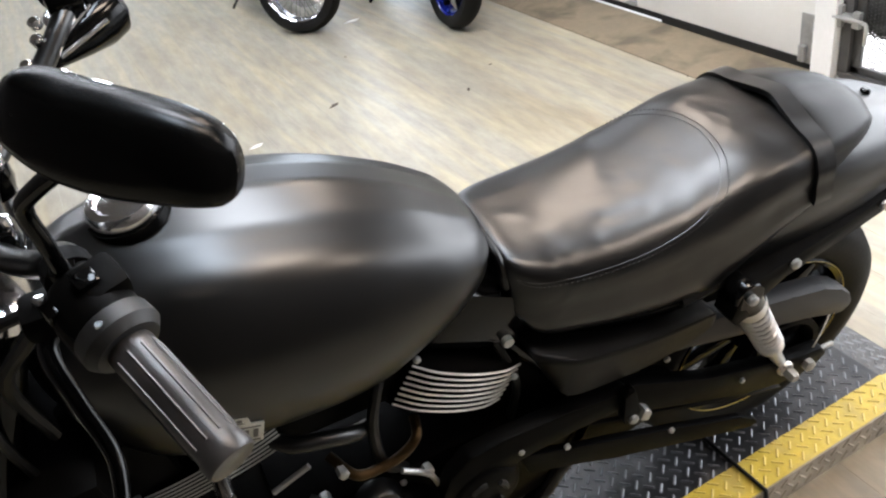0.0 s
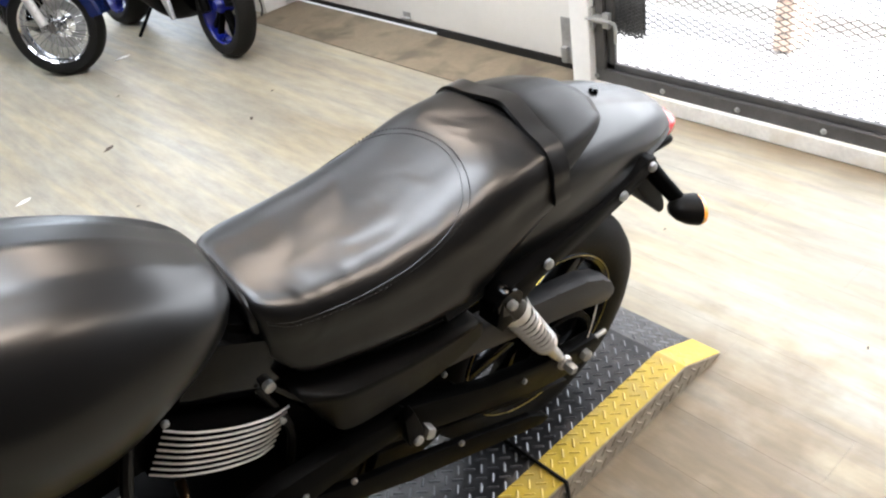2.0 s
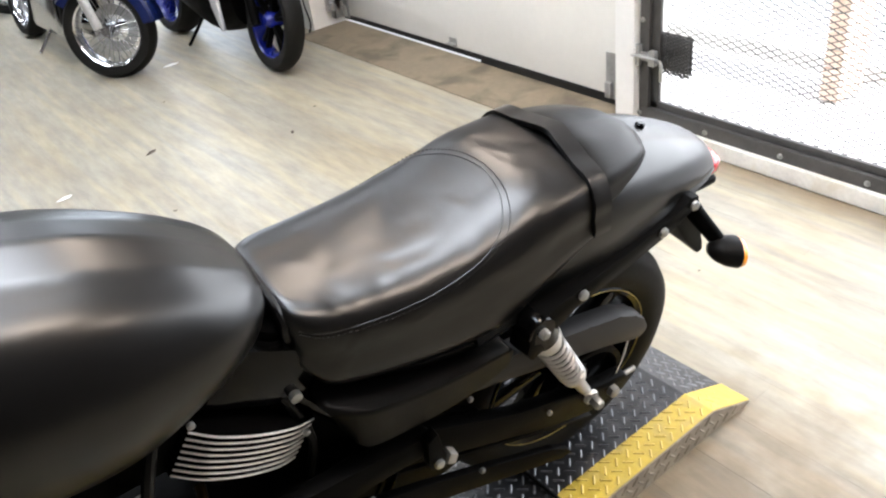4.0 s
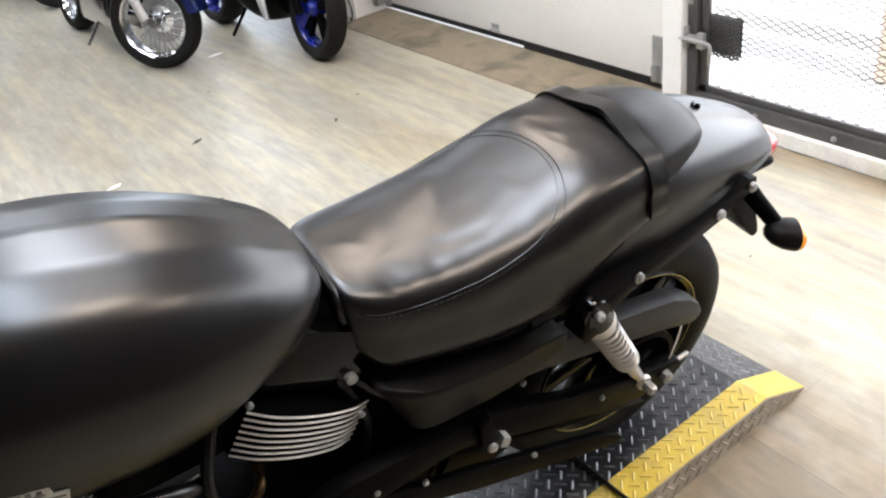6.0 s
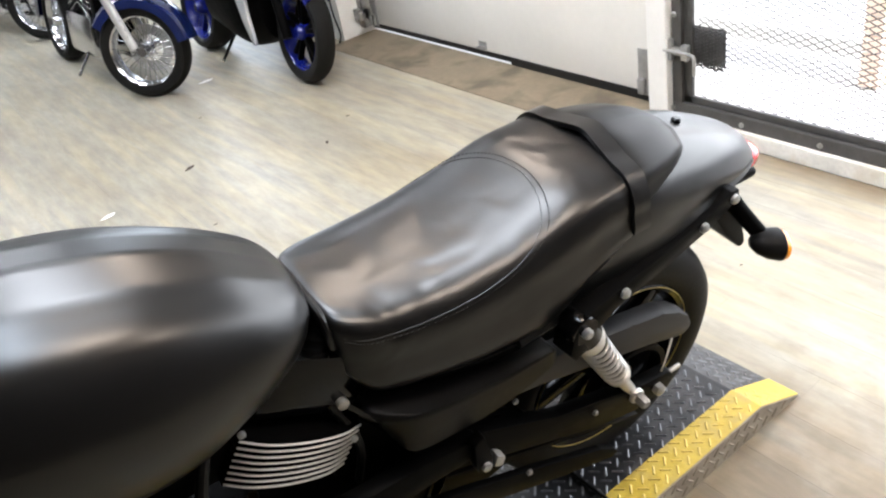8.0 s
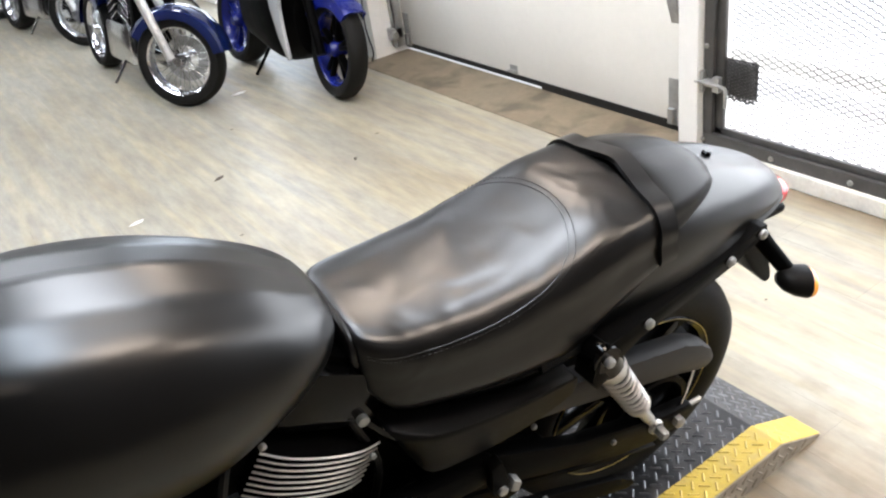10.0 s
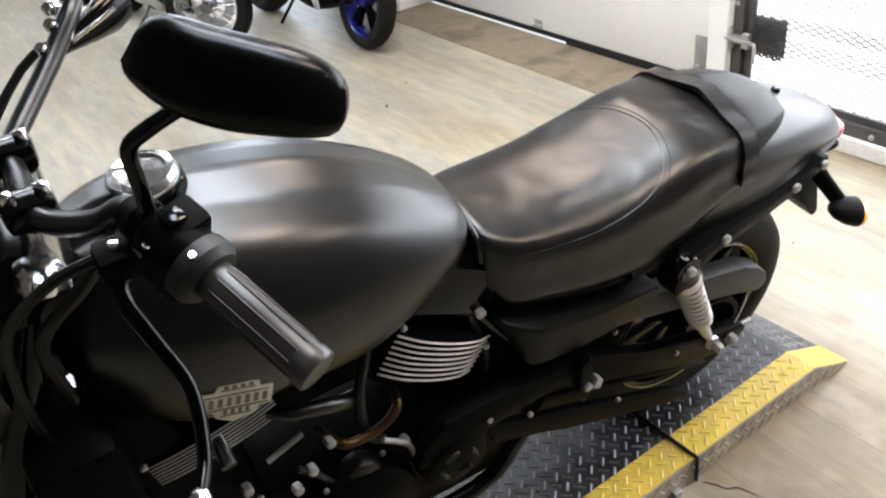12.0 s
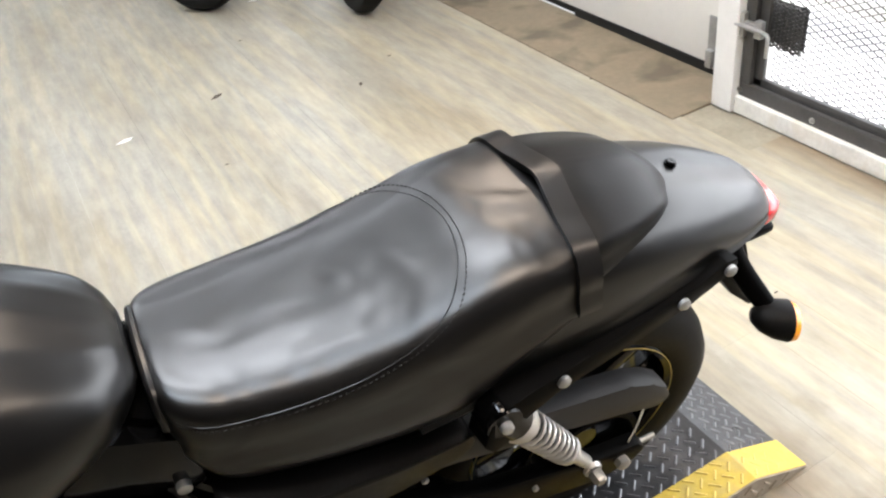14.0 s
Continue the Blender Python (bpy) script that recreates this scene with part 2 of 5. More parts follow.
M_YELLOW = stain_material("yellow_safety_paint", (0.52, 0.385, 0.045), (0.4, 0.31, 0.08), 0.45, 13)
M_LUG_Y = material("yellow_tread_lug", (0.62, 0.48, 0.11), rough=0.4, vary=0.2, scale=30)
M_EDGE = stain_material("bare_steel_side", (0.26, 0.225, 0.175), (0.37, 0.33, 0.26), 0.4, 16)
M_CABLE = material("black_cable", (0.003, 0.003, 0.003), rough=0.45, vary=0.1, spec=0.25)
M_PAPER = material("white_paper_scrap", (0.8, 0.79, 0.76), rough=0.7, vary=0.05)
M_DIRT = material("dark_floor_debris", (0.07, 0.055, 0.04), rough=0.8, vary=0.3)
M_BLUE = material("deep_blue_paint", (0.005, 0.011, 0.06), rough=0.14, vary=0.08, coat=0.6)
M_RIMBLUE = material("bright_blue_rim", (0.006, 0.011, 0.14), rough=0.25, vary=0.1)
M_FAIRING = material("silver_fairing", (0.5, 0.5, 0.5), rough=0.25, metal=0.5, vary=0.05)
M_CEIL = material("ceiling_board", (0.10, 0.085, 0.07), rough=0.8, vary=0.08, scale=3)
M_LAMP = material("lamp_diffuser", (0.97, 0.98, 1.0), rough=0.5, vary=0.01, emit=46.0)
M_LAMP_WIDE = material("wide_lamp_diffuser", (0.95, 0.97, 1.0), rough=0.5, vary=0.01, emit=13.0)
M_LAMP_WARM = material("warm_lamp_diffuser", (1.0, 0.80, 0.62), rough=0.5, vary=0.01, emit=52.0)
M_LAMP_COOL = material("cool_lamp_diffuser", (0.84, 0.92, 1.0), rough=0.5, vary=0.01, emit=42.0)
M_OUTSIDE = material("bright_overcast_outdoors", (1.0, 1.0, 1.0), rough=0.9, vary=0.01, emit=2.6)
M_PAVING = material("sunlit_paving", (0.8, 0.79, 0.77), rough=0.8, vary=0.1, scale=3)
M_BRICK = material("pale_orange_brick", (0.8, 0.62, 0.5), rough=0.8, vary=0.12, scale=6)
# for walls out of view, coloured dark to keep reflections in black parts low
M_UNSEEN_WALL = material("dark_unseen_wall", (0.05, 0.042, 0.036), rough=0.6, vary=0.2, scale=2)
M_FARGLASS = material("bright_window_glass", (0.88, 0.94, 1.0), rough=0.3, vary=0.01, emit=1.6)

# ---- geometry helpers ----
from mathutils.bvhtree import BVHTree


def catmull(p, q, r, s, u):
    p, q, r, s = Vector(p), Vector(q), Vector(r), Vector(s)
    return 0.5 * (2 * q + (r - p) * u + (2 * p - 5 * q + 4 * r - s) * u * u + (3 * q - p - 3 * r + s) * u ** 3)


def spline(points, steps):
    """A smooth line through the points."""
    pts = [Vector(p) for p in points]
    ext = [2 * pts[0] - pts[1], *pts, 2 * pts[-1] - pts[-2]]
    out = []
    for i in range(len(pts) - 1):
        out += [catmull(ext[i], ext[i + 1], ext[i + 2], ext[i + 3], k / steps) for k in range(steps)]
    return out + [pts[-1]]


def rings(bm, loops, closed=True, cap=True):
    """Skins a row of vertex loops."""
    made = [[bm.verts.new(v) for v in loop] for loop in loops]
    n = len(made[0])
    for a, b in zip(made, made[1:]):
        for i in range(n if closed else n - 1):
            j = (i + 1) % n
            bm.faces.new((a[i], a[j], b[j], b[i]))
    if cap and closed:
        bm.faces.new(made[0][::-1])
        bm.faces.new(made[-1])
    bmesh.ops.recalc_face_normals(bm, faces=bm.faces)
    return bm


def loft(stations, along=5, around=4, crease=None):
    """A body lofted along x. Each station: x, then half a section from the top centre to the bottom centre as (y, z); mirrored."""
    m = len(stations[0]) - 1
    lines = [spline([(st[0], *st[k + 1]) for st in stations], along) for k in range(m)]
    loops = []
    for i in range(len(lines[0])):
        half = [lines[k][i] for k in range(m)]
        if crease:
            sec = spline(half[:crease + 1], around)[:-1] + spline(half[crease:], around)
        else:
            sec = spline(half, around)
        sec[0].y = sec[-1].y = 0
        for v in sec:
            v.y = max(v.y, 0)
        loops.append([Vector((v.x, -v.y, v.z)) for v in sec] + [Vector((v.x, v.y, v.z)) for v in sec[-2:0:-1]])
    return rings(bmesh.new(), loops)


def tube(points, radius, n=10, steps=4, bm=None):
    """A round bar along a smooth line; the radius may be one number or one for each point."""
    bm = bm or bmesh.new()
    line = spline(points, steps) if steps > 1 else [Vector(p) for p in points]
    if isinstance(radius, (int, float)):
        rad = [radius] * len(line)
    else:
        rad = [v.x for v in spline([(r, 0, 0) for r in radius], steps)] if steps > 1 else list(radius)
    loops, side = [], None
    for i, p in enumerate(line):
        d = (line[min(i + 1, len(line) - 1)] - line[max(i - 1, 0)]).normalized()
        if side is None:
            side = d.cross(Vector((0, 0, 1)) if abs(d.z) < 0.9 else Vector((1, 0, 0))).normalized()
        side = (side - d * side.dot(d)).normalized()
        up = d.cross(side)
        loops.append([p + (side * math.cos(2 * math.pi * k / n) + up * math.sin(2 * math.pi * k / n)) * rad[i] for k in range(n)])
    return rings(bm, loops)


def revolve(profile, m, n=32, bm=None, cap=True):
    """A turned body: profile of (height along the axis, radius); the axis is the local y of m."""
    bm = bm or bmesh.new()
    loops = [[m @ Vector((r * math.cos(2 * math.pi * k / n), h, r * math.sin(2 * math.pi * k / n))) for k in range(n)] for h, r in profile]
    return rings(bm, loops, cap=cap)


def ring(profile, m, n=48, bm=None):
    """A closed ring: the profile is a closed outline of (height, radius)."""
    bm = bm or bmesh.new()
    made = [[bm.verts.new(m @ Vector((r * math.cos(2 * math.pi * k / n), h, r * math.sin(2 * math.pi * k / n)))) for h, r in profile] for k in range(n)]
    p = len(profile)
    for k in range(n):
        a, b = made[k], made[(k + 1) % n]
        for i in range(p):
            j = (i + 1) % p
            bm.faces.new((a[i], a[j], b[j], b[i]))
    bmesh.ops.recalc_face_normals(bm, faces=bm.faces)
    return bm


def box(x0, x1, y0, y1, z0, z1, bevel=0.0, bm=None, m=None, seg=2):
    own = bmesh.new()
    bmesh.ops.create_cube(own, size=1)
    for v in own.verts:
        v.co = Vector(((x0 + x1) / 2 + v.co.x * (x1 - x0), (y0 + y1) / 2 + v.co.y * (y1 - y0), (z0 + z1) / 2 + v.co.z * (z1 - z0)))
    if bevel:
        bmesh.ops.bevel(own, geom=own.edges, offset=bevel, segments=seg, profile=0.6, affect="EDGES")
    if m is not None:
        own.transform(m)
    if bm is None:
        return own
    join(bm, own)
    return bm


def join(bm, *others):
    for other in others:
        me = bpy.data.meshes.new("tmp")
        other.to_mesh(me)
        other.free()
        bm.from_mesh(me)
        bpy.data.meshes.remove(me)
    return bm


def plate(outline, y0, y1, bevel=0.0, m=None):
    """A flat plate: outline of (x, z), between y0 and y1."""
    bm = bmesh.new()
    a = [bm.verts.new((x, y0, z)) for x, z in outline]
    b = [bm.verts.new((x, y1, z)) for x, z in outline]
    bm.faces.new(a)
    bm.faces.new(b[::-1])
    for i in range(len(a)):
        j = (i + 1) % len(a)
        bm.faces.new((a[j], a[i], b[i], b[j]))
    bmesh.ops.recalc_face_normals(bm, faces=bm.faces)
    if bevel:
        bmesh.ops.bevel(bm, geom=bm.edges, offset=bevel, segments=2, profile=0.6, affect="EDGES")
    if m is not None:
        bm.transform(m)
    return bm


def axis_to(p, d, up=(0, 0, 1)):
    """A pose at p whose y axis points along d."""
    d = Vector(d).normalized()
    x = d.cross(Vector(up)).normalized()
    z = x.cross(d)
    return Matrix.Translation(p) @ Matrix((x, d, z)).transposed().to_4x4()


def mesh_of(name, bm, mat, smooth=True, angle=38):
    me = bpy.data.meshes.new(name)
    bm.to_mesh(me)
    bm.free()
    me.materials.append(mat)
    if smooth:
        me.polygons.foreach_set("use_smooth", [True] * len(me.polygons))
        me.set_sharp_from_angle(angle=radians(angle))
    return me


def part(name, bm, mat, parent, label="", smooth=True, angle=38):
    ob = new(name, mesh_of(name, bm, mat, smooth, angle))
    ob.parent = parent
    if label:
        ob["label"] = label
    return ob


def thing(name, m, label, category, group="", kind=""):
    ob = new(name)
    ob.matrix_world = m
    ob.empty_display_size = 0.1
    return tagged(ob, label, category, group, kind)


def structure(name, bm, mat, label, category, smooth=False):
    return tagged(new(name, mesh_of(name, bm, mat, smooth)), label, category, kind="structure")



# ---- the room ----
structure("floor", box(-5.2, 1.72, -3.7, 10.2, -0.12, -0.006), M_JOINT, "pale worn wood-look vinyl floor of the showroom", "floor")
structure("ground", box(1.72, 9.0, -8.0, 14.0, -0.14, -0.012), M_PAVING, "pale sunlit paving outside the openings", "paving")
structure("threshold", box(1.345, 1.7, 1.142, 3.5, -0.02, 0.004, 0.0), M_CONCRETE, "stained brown concrete threshold along the garage door", "threshold")
# the wall on the door side, in pieces round its openings
structure("wall_east_1", box(1.6, 1.76, -2.0, -1.75, 0, 3.1), M_WALL, "white painted wall beside the caged opening", "wall")
structure("wall_east_2", join(box(1.53, 1.72, 1.046, 1.14, 0, 3.1, 0.004), box(1.64, 1.72, 1.1402, 1.195, 0, 3.1, 0.002)), M_WALL, "white boxed post between cage gate and garage door", "post")
# upper walls are out of view; their dark colour cuts reflections on the seat
structure("wall_east_3", box(1.6, 1.76, -1.75, 1.06, 2.3, 3.1), M_UNSEEN_WALL, "unseen wall above the caged opening, darkened against reflections", "wall")
structure("wall_east_4", box(1.6, 1.76, 1.195, 3.5, 2.25, 3.1), M_UNSEEN_WALL, "unseen wall above the garage door, darkened against reflections", "wall")
structure("wall_east_5", box(1.47, 1.76, 3.5, 4.5, 0, 3.1), M_WALL, "white painted pier beside the garage door", "wall")
structure("wall_east_6", box(1.47, 1.6, 6.3, 10.0, 0, 3.1), M_WALL, "white painted wall at the far end", "wall")
structure("wall_east_7", box(1.47, 1.6, 4.5, 6.3, 2.35, 3.1), M_WALL, "white wall above the far opening", "wall")
structure("wall_north", box(-5.2, 1.76, 10.0, 10.2, 0, 3.1), M_WALL, "plain white far wall", "wall")
# unseen walls, set close and dark to dim what the bike reflects
structure("wall_west", box(-3.4, -3.2, -2.0, 10.0, 0, 3.1), M_UNSEEN_WALL, "plain unseen wall, dark to keep reflections low", "wall")
structure("wall_south", box(-3.2, 1.6, -2.0, -1.8, 0, 3.1), M_UNSEEN_WALL, "plain unseen wall, dark to keep reflections low", "wall")
# ceiling is out of view; darkened so satin black parts mirror only the lights
structure("ceiling", box(-5.2, 1.76, -3.7, 10.2, 3.1, 3.25), M_CEIL, "plain unseen ceiling boards, darkened against reflections", "ceiling")
structure("window_1", box(1.54, 1.56, 4.5, 6.3, 0.0, 2.35), M_FARGLASS, "bright frosted daylight pane at the far end", "window")
structure("baseboard", box(1.543, 1.6, -1.75, 1.044, 0, 0.062, 0.004), M_BASE, "scuffed white base board under the cage gate", "baseboard")
structure("backdrop", box(8.8, 9.0, -8, 14, -0.1, 7), M_OUTSIDE, "overexposed bright daylight outside", "sky")

# the edge of a kerb and a brick pillar outside
structure("kerb", box(2.55, 2.75, -3.0, 3.0, -0.02, 0.06, 0.01), M_WALL, "pale kerb outside the caged opening", "kerb")
pillar = thing("brick_pillar", pose(2.35, 0.61, 0), "pale orange brick pillar outside the caged opening", "pillar")
for k in range(30):
    part("brick", box(-0.1, 0.1, -0.042, 0.042, k * 0.075, k * 0.075 + 0.067, 0.004, seg=1), M_BRICK, pillar, smooth=False)
part("mortar", box(-0.09, 0.09, -0.036, 0.036, 0, 2.25), M_WALL, pillar, smooth=False)


def ceiling_lamp(x, y, turn, mat, sx=0.6, sy=0.3):
    lamp = thing("ceiling_light", pose(x, y, 3.1, 0, 0, turn), "flat glowing ceiling panel light in a steel tray", "ceiling light", "ceiling lights")
    part("tray", box(-sx / 2 - 0.02, sx / 2 + 0.02, -sy / 2 - 0.02, sy / 2 + 0.02, -0.06, 0, 0.01), M_STEEL, lamp)
    part("diffuser", box(-sx / 2, sx / 2, -sy / 2, sy / 2, -0.075, -0.06, 0.004), mat, lamp, "glowing diffuser")


for x, y, turn, mat, *size in ((-0.45, 2.0, 0, M_LAMP_WIDE, 1.6, 0.5), (0.9, 2.6, 0, M_LAMP, 0.3, 0.2), (0.9, 1.1, 90, M_LAMP_WARM), (0.03, 0.26, 0, M_LAMP, 0.8, 0.36), (-0.1, 0.8, 0, M_LAMP, 0.42, 0.22), (0.1, -0.8, 0, M_LAMP_WARM), (1.2, -1.6, 90, M_LAMP_WARM), (-0.55, -0.48, 90, M_LAMP_COOL)):
    ceiling_lamp(x, y, turn, mat, *size)
for x, y, turn in ((-1.3, 3.1, 0), (0.2, 4.6, 0), (-0.6, 7.4, 0), (-2.4, 6.0, 0)):
    ceiling_lamp(x, y, turn, M_LAMP, 1.2, 0.26)

# ---- garage door ----
door = thing("garage_door", pose(1.7, 1.195, 0), "closed ivory sectional garage door with a black bottom seal", "garage door", kind="structure")
DW = 3.5 - 1.195
for k in range(4):
    z0 = 0.045 + k * 0.532
    sec = part("door_section", box(0, 0.04, 0.0, DW, z0, z0 + 0.529, 0.004), M_DOOR, door)
    for y in (1.19, DW - 0.05):
        if k:
            hinge = part("hinge", box(-0.006, 0, y, y + 0.05, z0 - 0.07, z0 + 0.06, 0.002), M_STEEL, sec, "galvanised hinge plate")
seal = bmesh.new()
for y0, y1, low in ((0.0, 1.0, 0.004), (1.0, DW, 0.018)):
    box(-0.004, 0.045, y0, y1, low, 0.044, 0.003, bm=seal)
part("bottom_seal", seal, M_SEAL, door, "black rubber bottom seal")
part("lift_handle", join(box(-0.03, 0, 1.19, 1.25, 0.062, 0.068, 0.001), box(-0.004, 0, 1.19, 1.25, 0.045, 0.095, 0.001)), M_STEEL, door, "galvanised step plate")
for y0 in (0.08, DW - 0.07):
    br = bmesh.new()
    box(-0.008, 0, y0, y0 + 0.06, 0.03, 0.24, 0.002, bm=br)
    box(-0.03, -0.008, y0 + 0.02, y0 + 0.05, 0.04, 0.11, 0.004, bm=br)
    part("corner_bracket", br, M_STEEL, door, "galvanised corner bracket")
for y0 in (0.085, DW - 0.06):
    fl = plate([(0, 0.48), (-0.03, 0.577), (0, 0.67), (0.004, 0.67), (0.004, 0.48)], y0, y0 + 0.045, 0.001)
    part("roller_hinge", fl, M_STEEL, door, "galvanised roller hinge")
track = thing("door_track", pose(1.6, 3.44, 0), "galvanised vertical track of the garage door", "door track", kind="structure")
part("rail", join(box(0, 0.06, 0, 0.012, 0.05, 2.4, 0.002), box(0, 0.012, 0, 0.05, 0.05, 2.4, 0.002)), M_STEEL, track)
for z in (0.1, 0.7, 1.4):
    part("track_bracket", box(-0.03, 0.05, 0.0, 0.055, z, z + 0.07, 0.003), M_STEEL, track)
part("roller", revolve([(0, 0.0), (0, 0.022), (0.015, 0.022), (0.015, 0.0)], axis_to((-0.01, -0.015, 0.13), (0, 1, 0)), 16, cap=False), M_STEEL, track)
wire = new("wall_cable", mesh_of("wall_cable", tube([(1.46, 3.5, 0.9), (1.455, 3.52, 0.5), (1.46, 3.56, 0.2), (1.45, 3.5, 0.06), (1.42, 3.48, 0.008)], 0.005), M_CABLE))
tagged(wire, "thin dark cable hanging down the pier to the floor", "cable")

# ---- cage gate of expanded steel mesh ----
GY1, GY0 = 1.044, -1.75
gate = thing("cage_gate", pose(1.575, 0, 0), "dark steel cage gate with expanded mesh and a slide latch", "gate", kind="structure")
part("bottom_rail", box(-0.012, 0.01, GY0, GY1, 0.052, 0.112, 0.003), M_CAGE, gate, "dark flat steel rail")
part("bottom_angle", box(0.012, 0.03, GY0, GY1, 0.1, 0.138, 0.003), M_CAGE, gate)
part("side_rail", box(-0.012, 0.01, 1.0, GY1, 0.112, 2.3, 0.003), M_CAGE, gate, "dark flat steel upright")
part("side_angle", box(0.012, 0.028, 0.965, 1.03, 0.11, 2.3, 0.003), M_CAGE, gate)
part("top_rail", box(-0.012, 0.01, GY0, GY1, 2.25, 2.3, 0.003), M_CAGE, gate)
for k in range(9):
    part("bolt", revolve([(0, 0.0), (0, 0.011), (-0.004, 0.0105), (-0.008, 0.006), (-0.009, 0.0)][::-1], axis_to((-0.012, 1.04 - 0.318 * k, 0.083), (1, 0, 0)), 12, cap=False), M_BOLT, gate, "bright domed bolt" if k == 0 else "")
part("bolt", revolve([(-0.009, 0.0), (-0.008, 0.006), (-0.004, 0.0105), (0, 0.011)], axis_to((-0.012, 1.03, 0.47), (1, 0, 0)), 12, cap=False), M_BOLT, gate)


def mesh_sheet(y0, y1, z0, z1, x, lw=0.052, sw=0.023, w=0.0014, d=0.003):
    """Expanded metal: twisted strands that meet in diamonds."""
    verts, faces = [], []
    ny, nz = int((y1 - y0) / lw), int((z1 - z0) / (sw / 2))
    for j in range(nz):
        for i in range(ny * 2):
            ya = y0 + i * lw / 2
            up = (i + j) % 2 == 0
            za, zb = z0 + j * sw / 2, z0 + (j + 1) * sw / 2
            if not up:
                za, zb = zb, za
            yb = ya + lw / 2
            if yb > y1:
                continue
            n = len(verts)
            for yy, zz, dx in ((ya, za, 0), (yb, zb, 0.003)):
                verts += [(x + dx, yy, zz - w / 2), (x + dx + d, yy, zz - w / 2 + 0.002), (x + dx + d, yy, zz + w / 2 + 0.002), (x + dx, yy, zz + w / 2)]
            faces += [(n + a, n + b, n + b + 4, n + a + 4) for a, b in ((0, 1), (1, 2), (2, 3), (3, 0))]
    me = bpy.data.meshes.new("expanded_mesh")
    me.from_pydata(verts, [], faces)
    me.materials.append(M_CAGE)
    return me


sheet = new("expanded_mesh", mesh_sheet(GY0, 0.99, 0.1, 1.35, 0.034))
sheet.parent = gate
tagged(sheet, "thin dark expanded steel mesh", kind="stuff")
patch = new("mesh_patch", mesh_sheet(0.835, 1.0, 0.262, 0.42, 0.02, 0.03, 0.014, 0.005, 0.006))
patch.parent = gate
tagged(patch, "doubled square of dark mesh behind the latch", kind="stuff")
part("patch_plate", box(0.046, 0.05, 0.84, 0.99, 0.266, 0.415, 0.001), M_CAGE, gate, "dark backing square")
latch = bmesh.new()
box(-0.03, -0.012, 0.99, 1.055, 0.315, 0.345, 0.002, bm=latch)
box(-0.034, -0.012, 1.03, 1.05, 0.29, 0.375, 0.002, bm=latch)
box(-0.034, -0.012, 0.955, 0.985, 0.3, 0.36, 0.002, bm=latch)
lat = part("latch", latch, M_STEEL, gate, "galvanised slide latch")
part("latch_bolt", tube([(-0.04, 1.06, 0.333), (-0.04, 0.98, 0.333), (-0.042, 0.93, 0.332), (-0.045, 0.915, 0.325), (-0.046, 0.912, 0.3), (-0.046, 0.912, 0.255)], 0.007, 8, 3), M_STEEL, lat, "bent steel bolt handle")

# ---- motorcycle platform with ramp ----
PZ, PX0, PX1, PX2, PY0, PY1 = 0.073, -1.75, 0.367, 0.522, -0.183, 0.42
deck = thing("lift_platform", pose(0, 0, 0), "low steel tread-plate platform with yellow edges and a ramp", "platform")
part("deck_plate", box(-0.083, PX1, PY0 + 0.085, PY1 - 0.085, 0.0, PZ - 0.001), M_PLATE, deck, "black painted tread plate", smooth=False)
part("deck_plate", box(PX0, -0.087, PY0 + 0.085, PY1 - 0.085, 0.0, PZ - 0.001), M_PLATE, deck, "black painted tread plate", smooth=False)
for y0, y1 in ((PY0, PY0 + 0.085), (PY1 - 0.085, PY1)):
    for x0, x1 in ((-0.083, PX1), (PX0, -0.087)):
        part("edge_strip", box(x0, x1, y0 + 0.003, y1, 0.004, PZ), M_YELLOW, deck, "yellow painted edge strip", smooth=False)
    part("ramp_strip", plate([(PX1, 0.004), (PX2, 0.004), (PX1, PZ)], y0 + 0.003, y1), M_YELLOW, deck, "yellow painted ramp edge", smooth=False)
part("ramp_plate", plate([(PX1, 0.002), (PX2 - 0.002, 0.002), (PX1, PZ - 0.001)], PY0 + 0.085, PY1 - 0.085), M_PLATE, deck, "black painted tread ramp", smooth=False)
part("side_plate", plate([(-0.083, 0), (PX2 + 0.002, 0), (PX1, PZ - 0.002), (-0.083, PZ - 0.002)], PY0, PY0 + 0.003), M_EDGE, deck, "bare worn steel side", smooth=False)
part("side_plate", plate([(PX0, 0), (-0.087, 0), (-0.087, PZ - 0.002), (PX0, PZ - 0.002)], PY0, PY0 + 0.003), M_EDGE, deck, "bare worn steel side", smooth=False)


def lugs(points, m, length=0.0285, w=0.0062, h=0.0026):
    """Raised tread lugs, alternately turned; points of (u, v, turn)."""
    verts, faces = [], []
    for u, v, a in points:
        c, s = math.cos(a), math.sin(a)
        n = len(verts)
        for p, q, r in ((-length / 2, 0, 0), (-length / 2.6, -w / 2, 0), (length / 2.6, -w / 2, 0), (length / 2, 0, 0), (length / 2.6, w / 2, 0), (-length / 2.6, w / 2, 0), (-length / 2.7, 0, h), (length / 2.7, 0, h)):
            verts.append(m @ Vector((u + p * c - q * s, v + p * s + q * c, r)))
        faces += [tuple(n + k for k in f) for f in ((0, 1, 6), (1, 2, 7, 6), (2, 3, 7), (3, 4, 7), (4, 5, 6, 7), (5, 0, 6))]
    return verts, faces


def lug_part(points, m, mat):
    me = bpy.data.meshes.new("tread_relief")
    v, f = lugs(points, m)
    me.from_pydata(v, [], f)
    me.materials.append(mat)
    ob = new("tread_relief", me)
    ob.parent = deck
    tagged(ob, "raised tread lugs", kind="stuff")


P = 0.0262


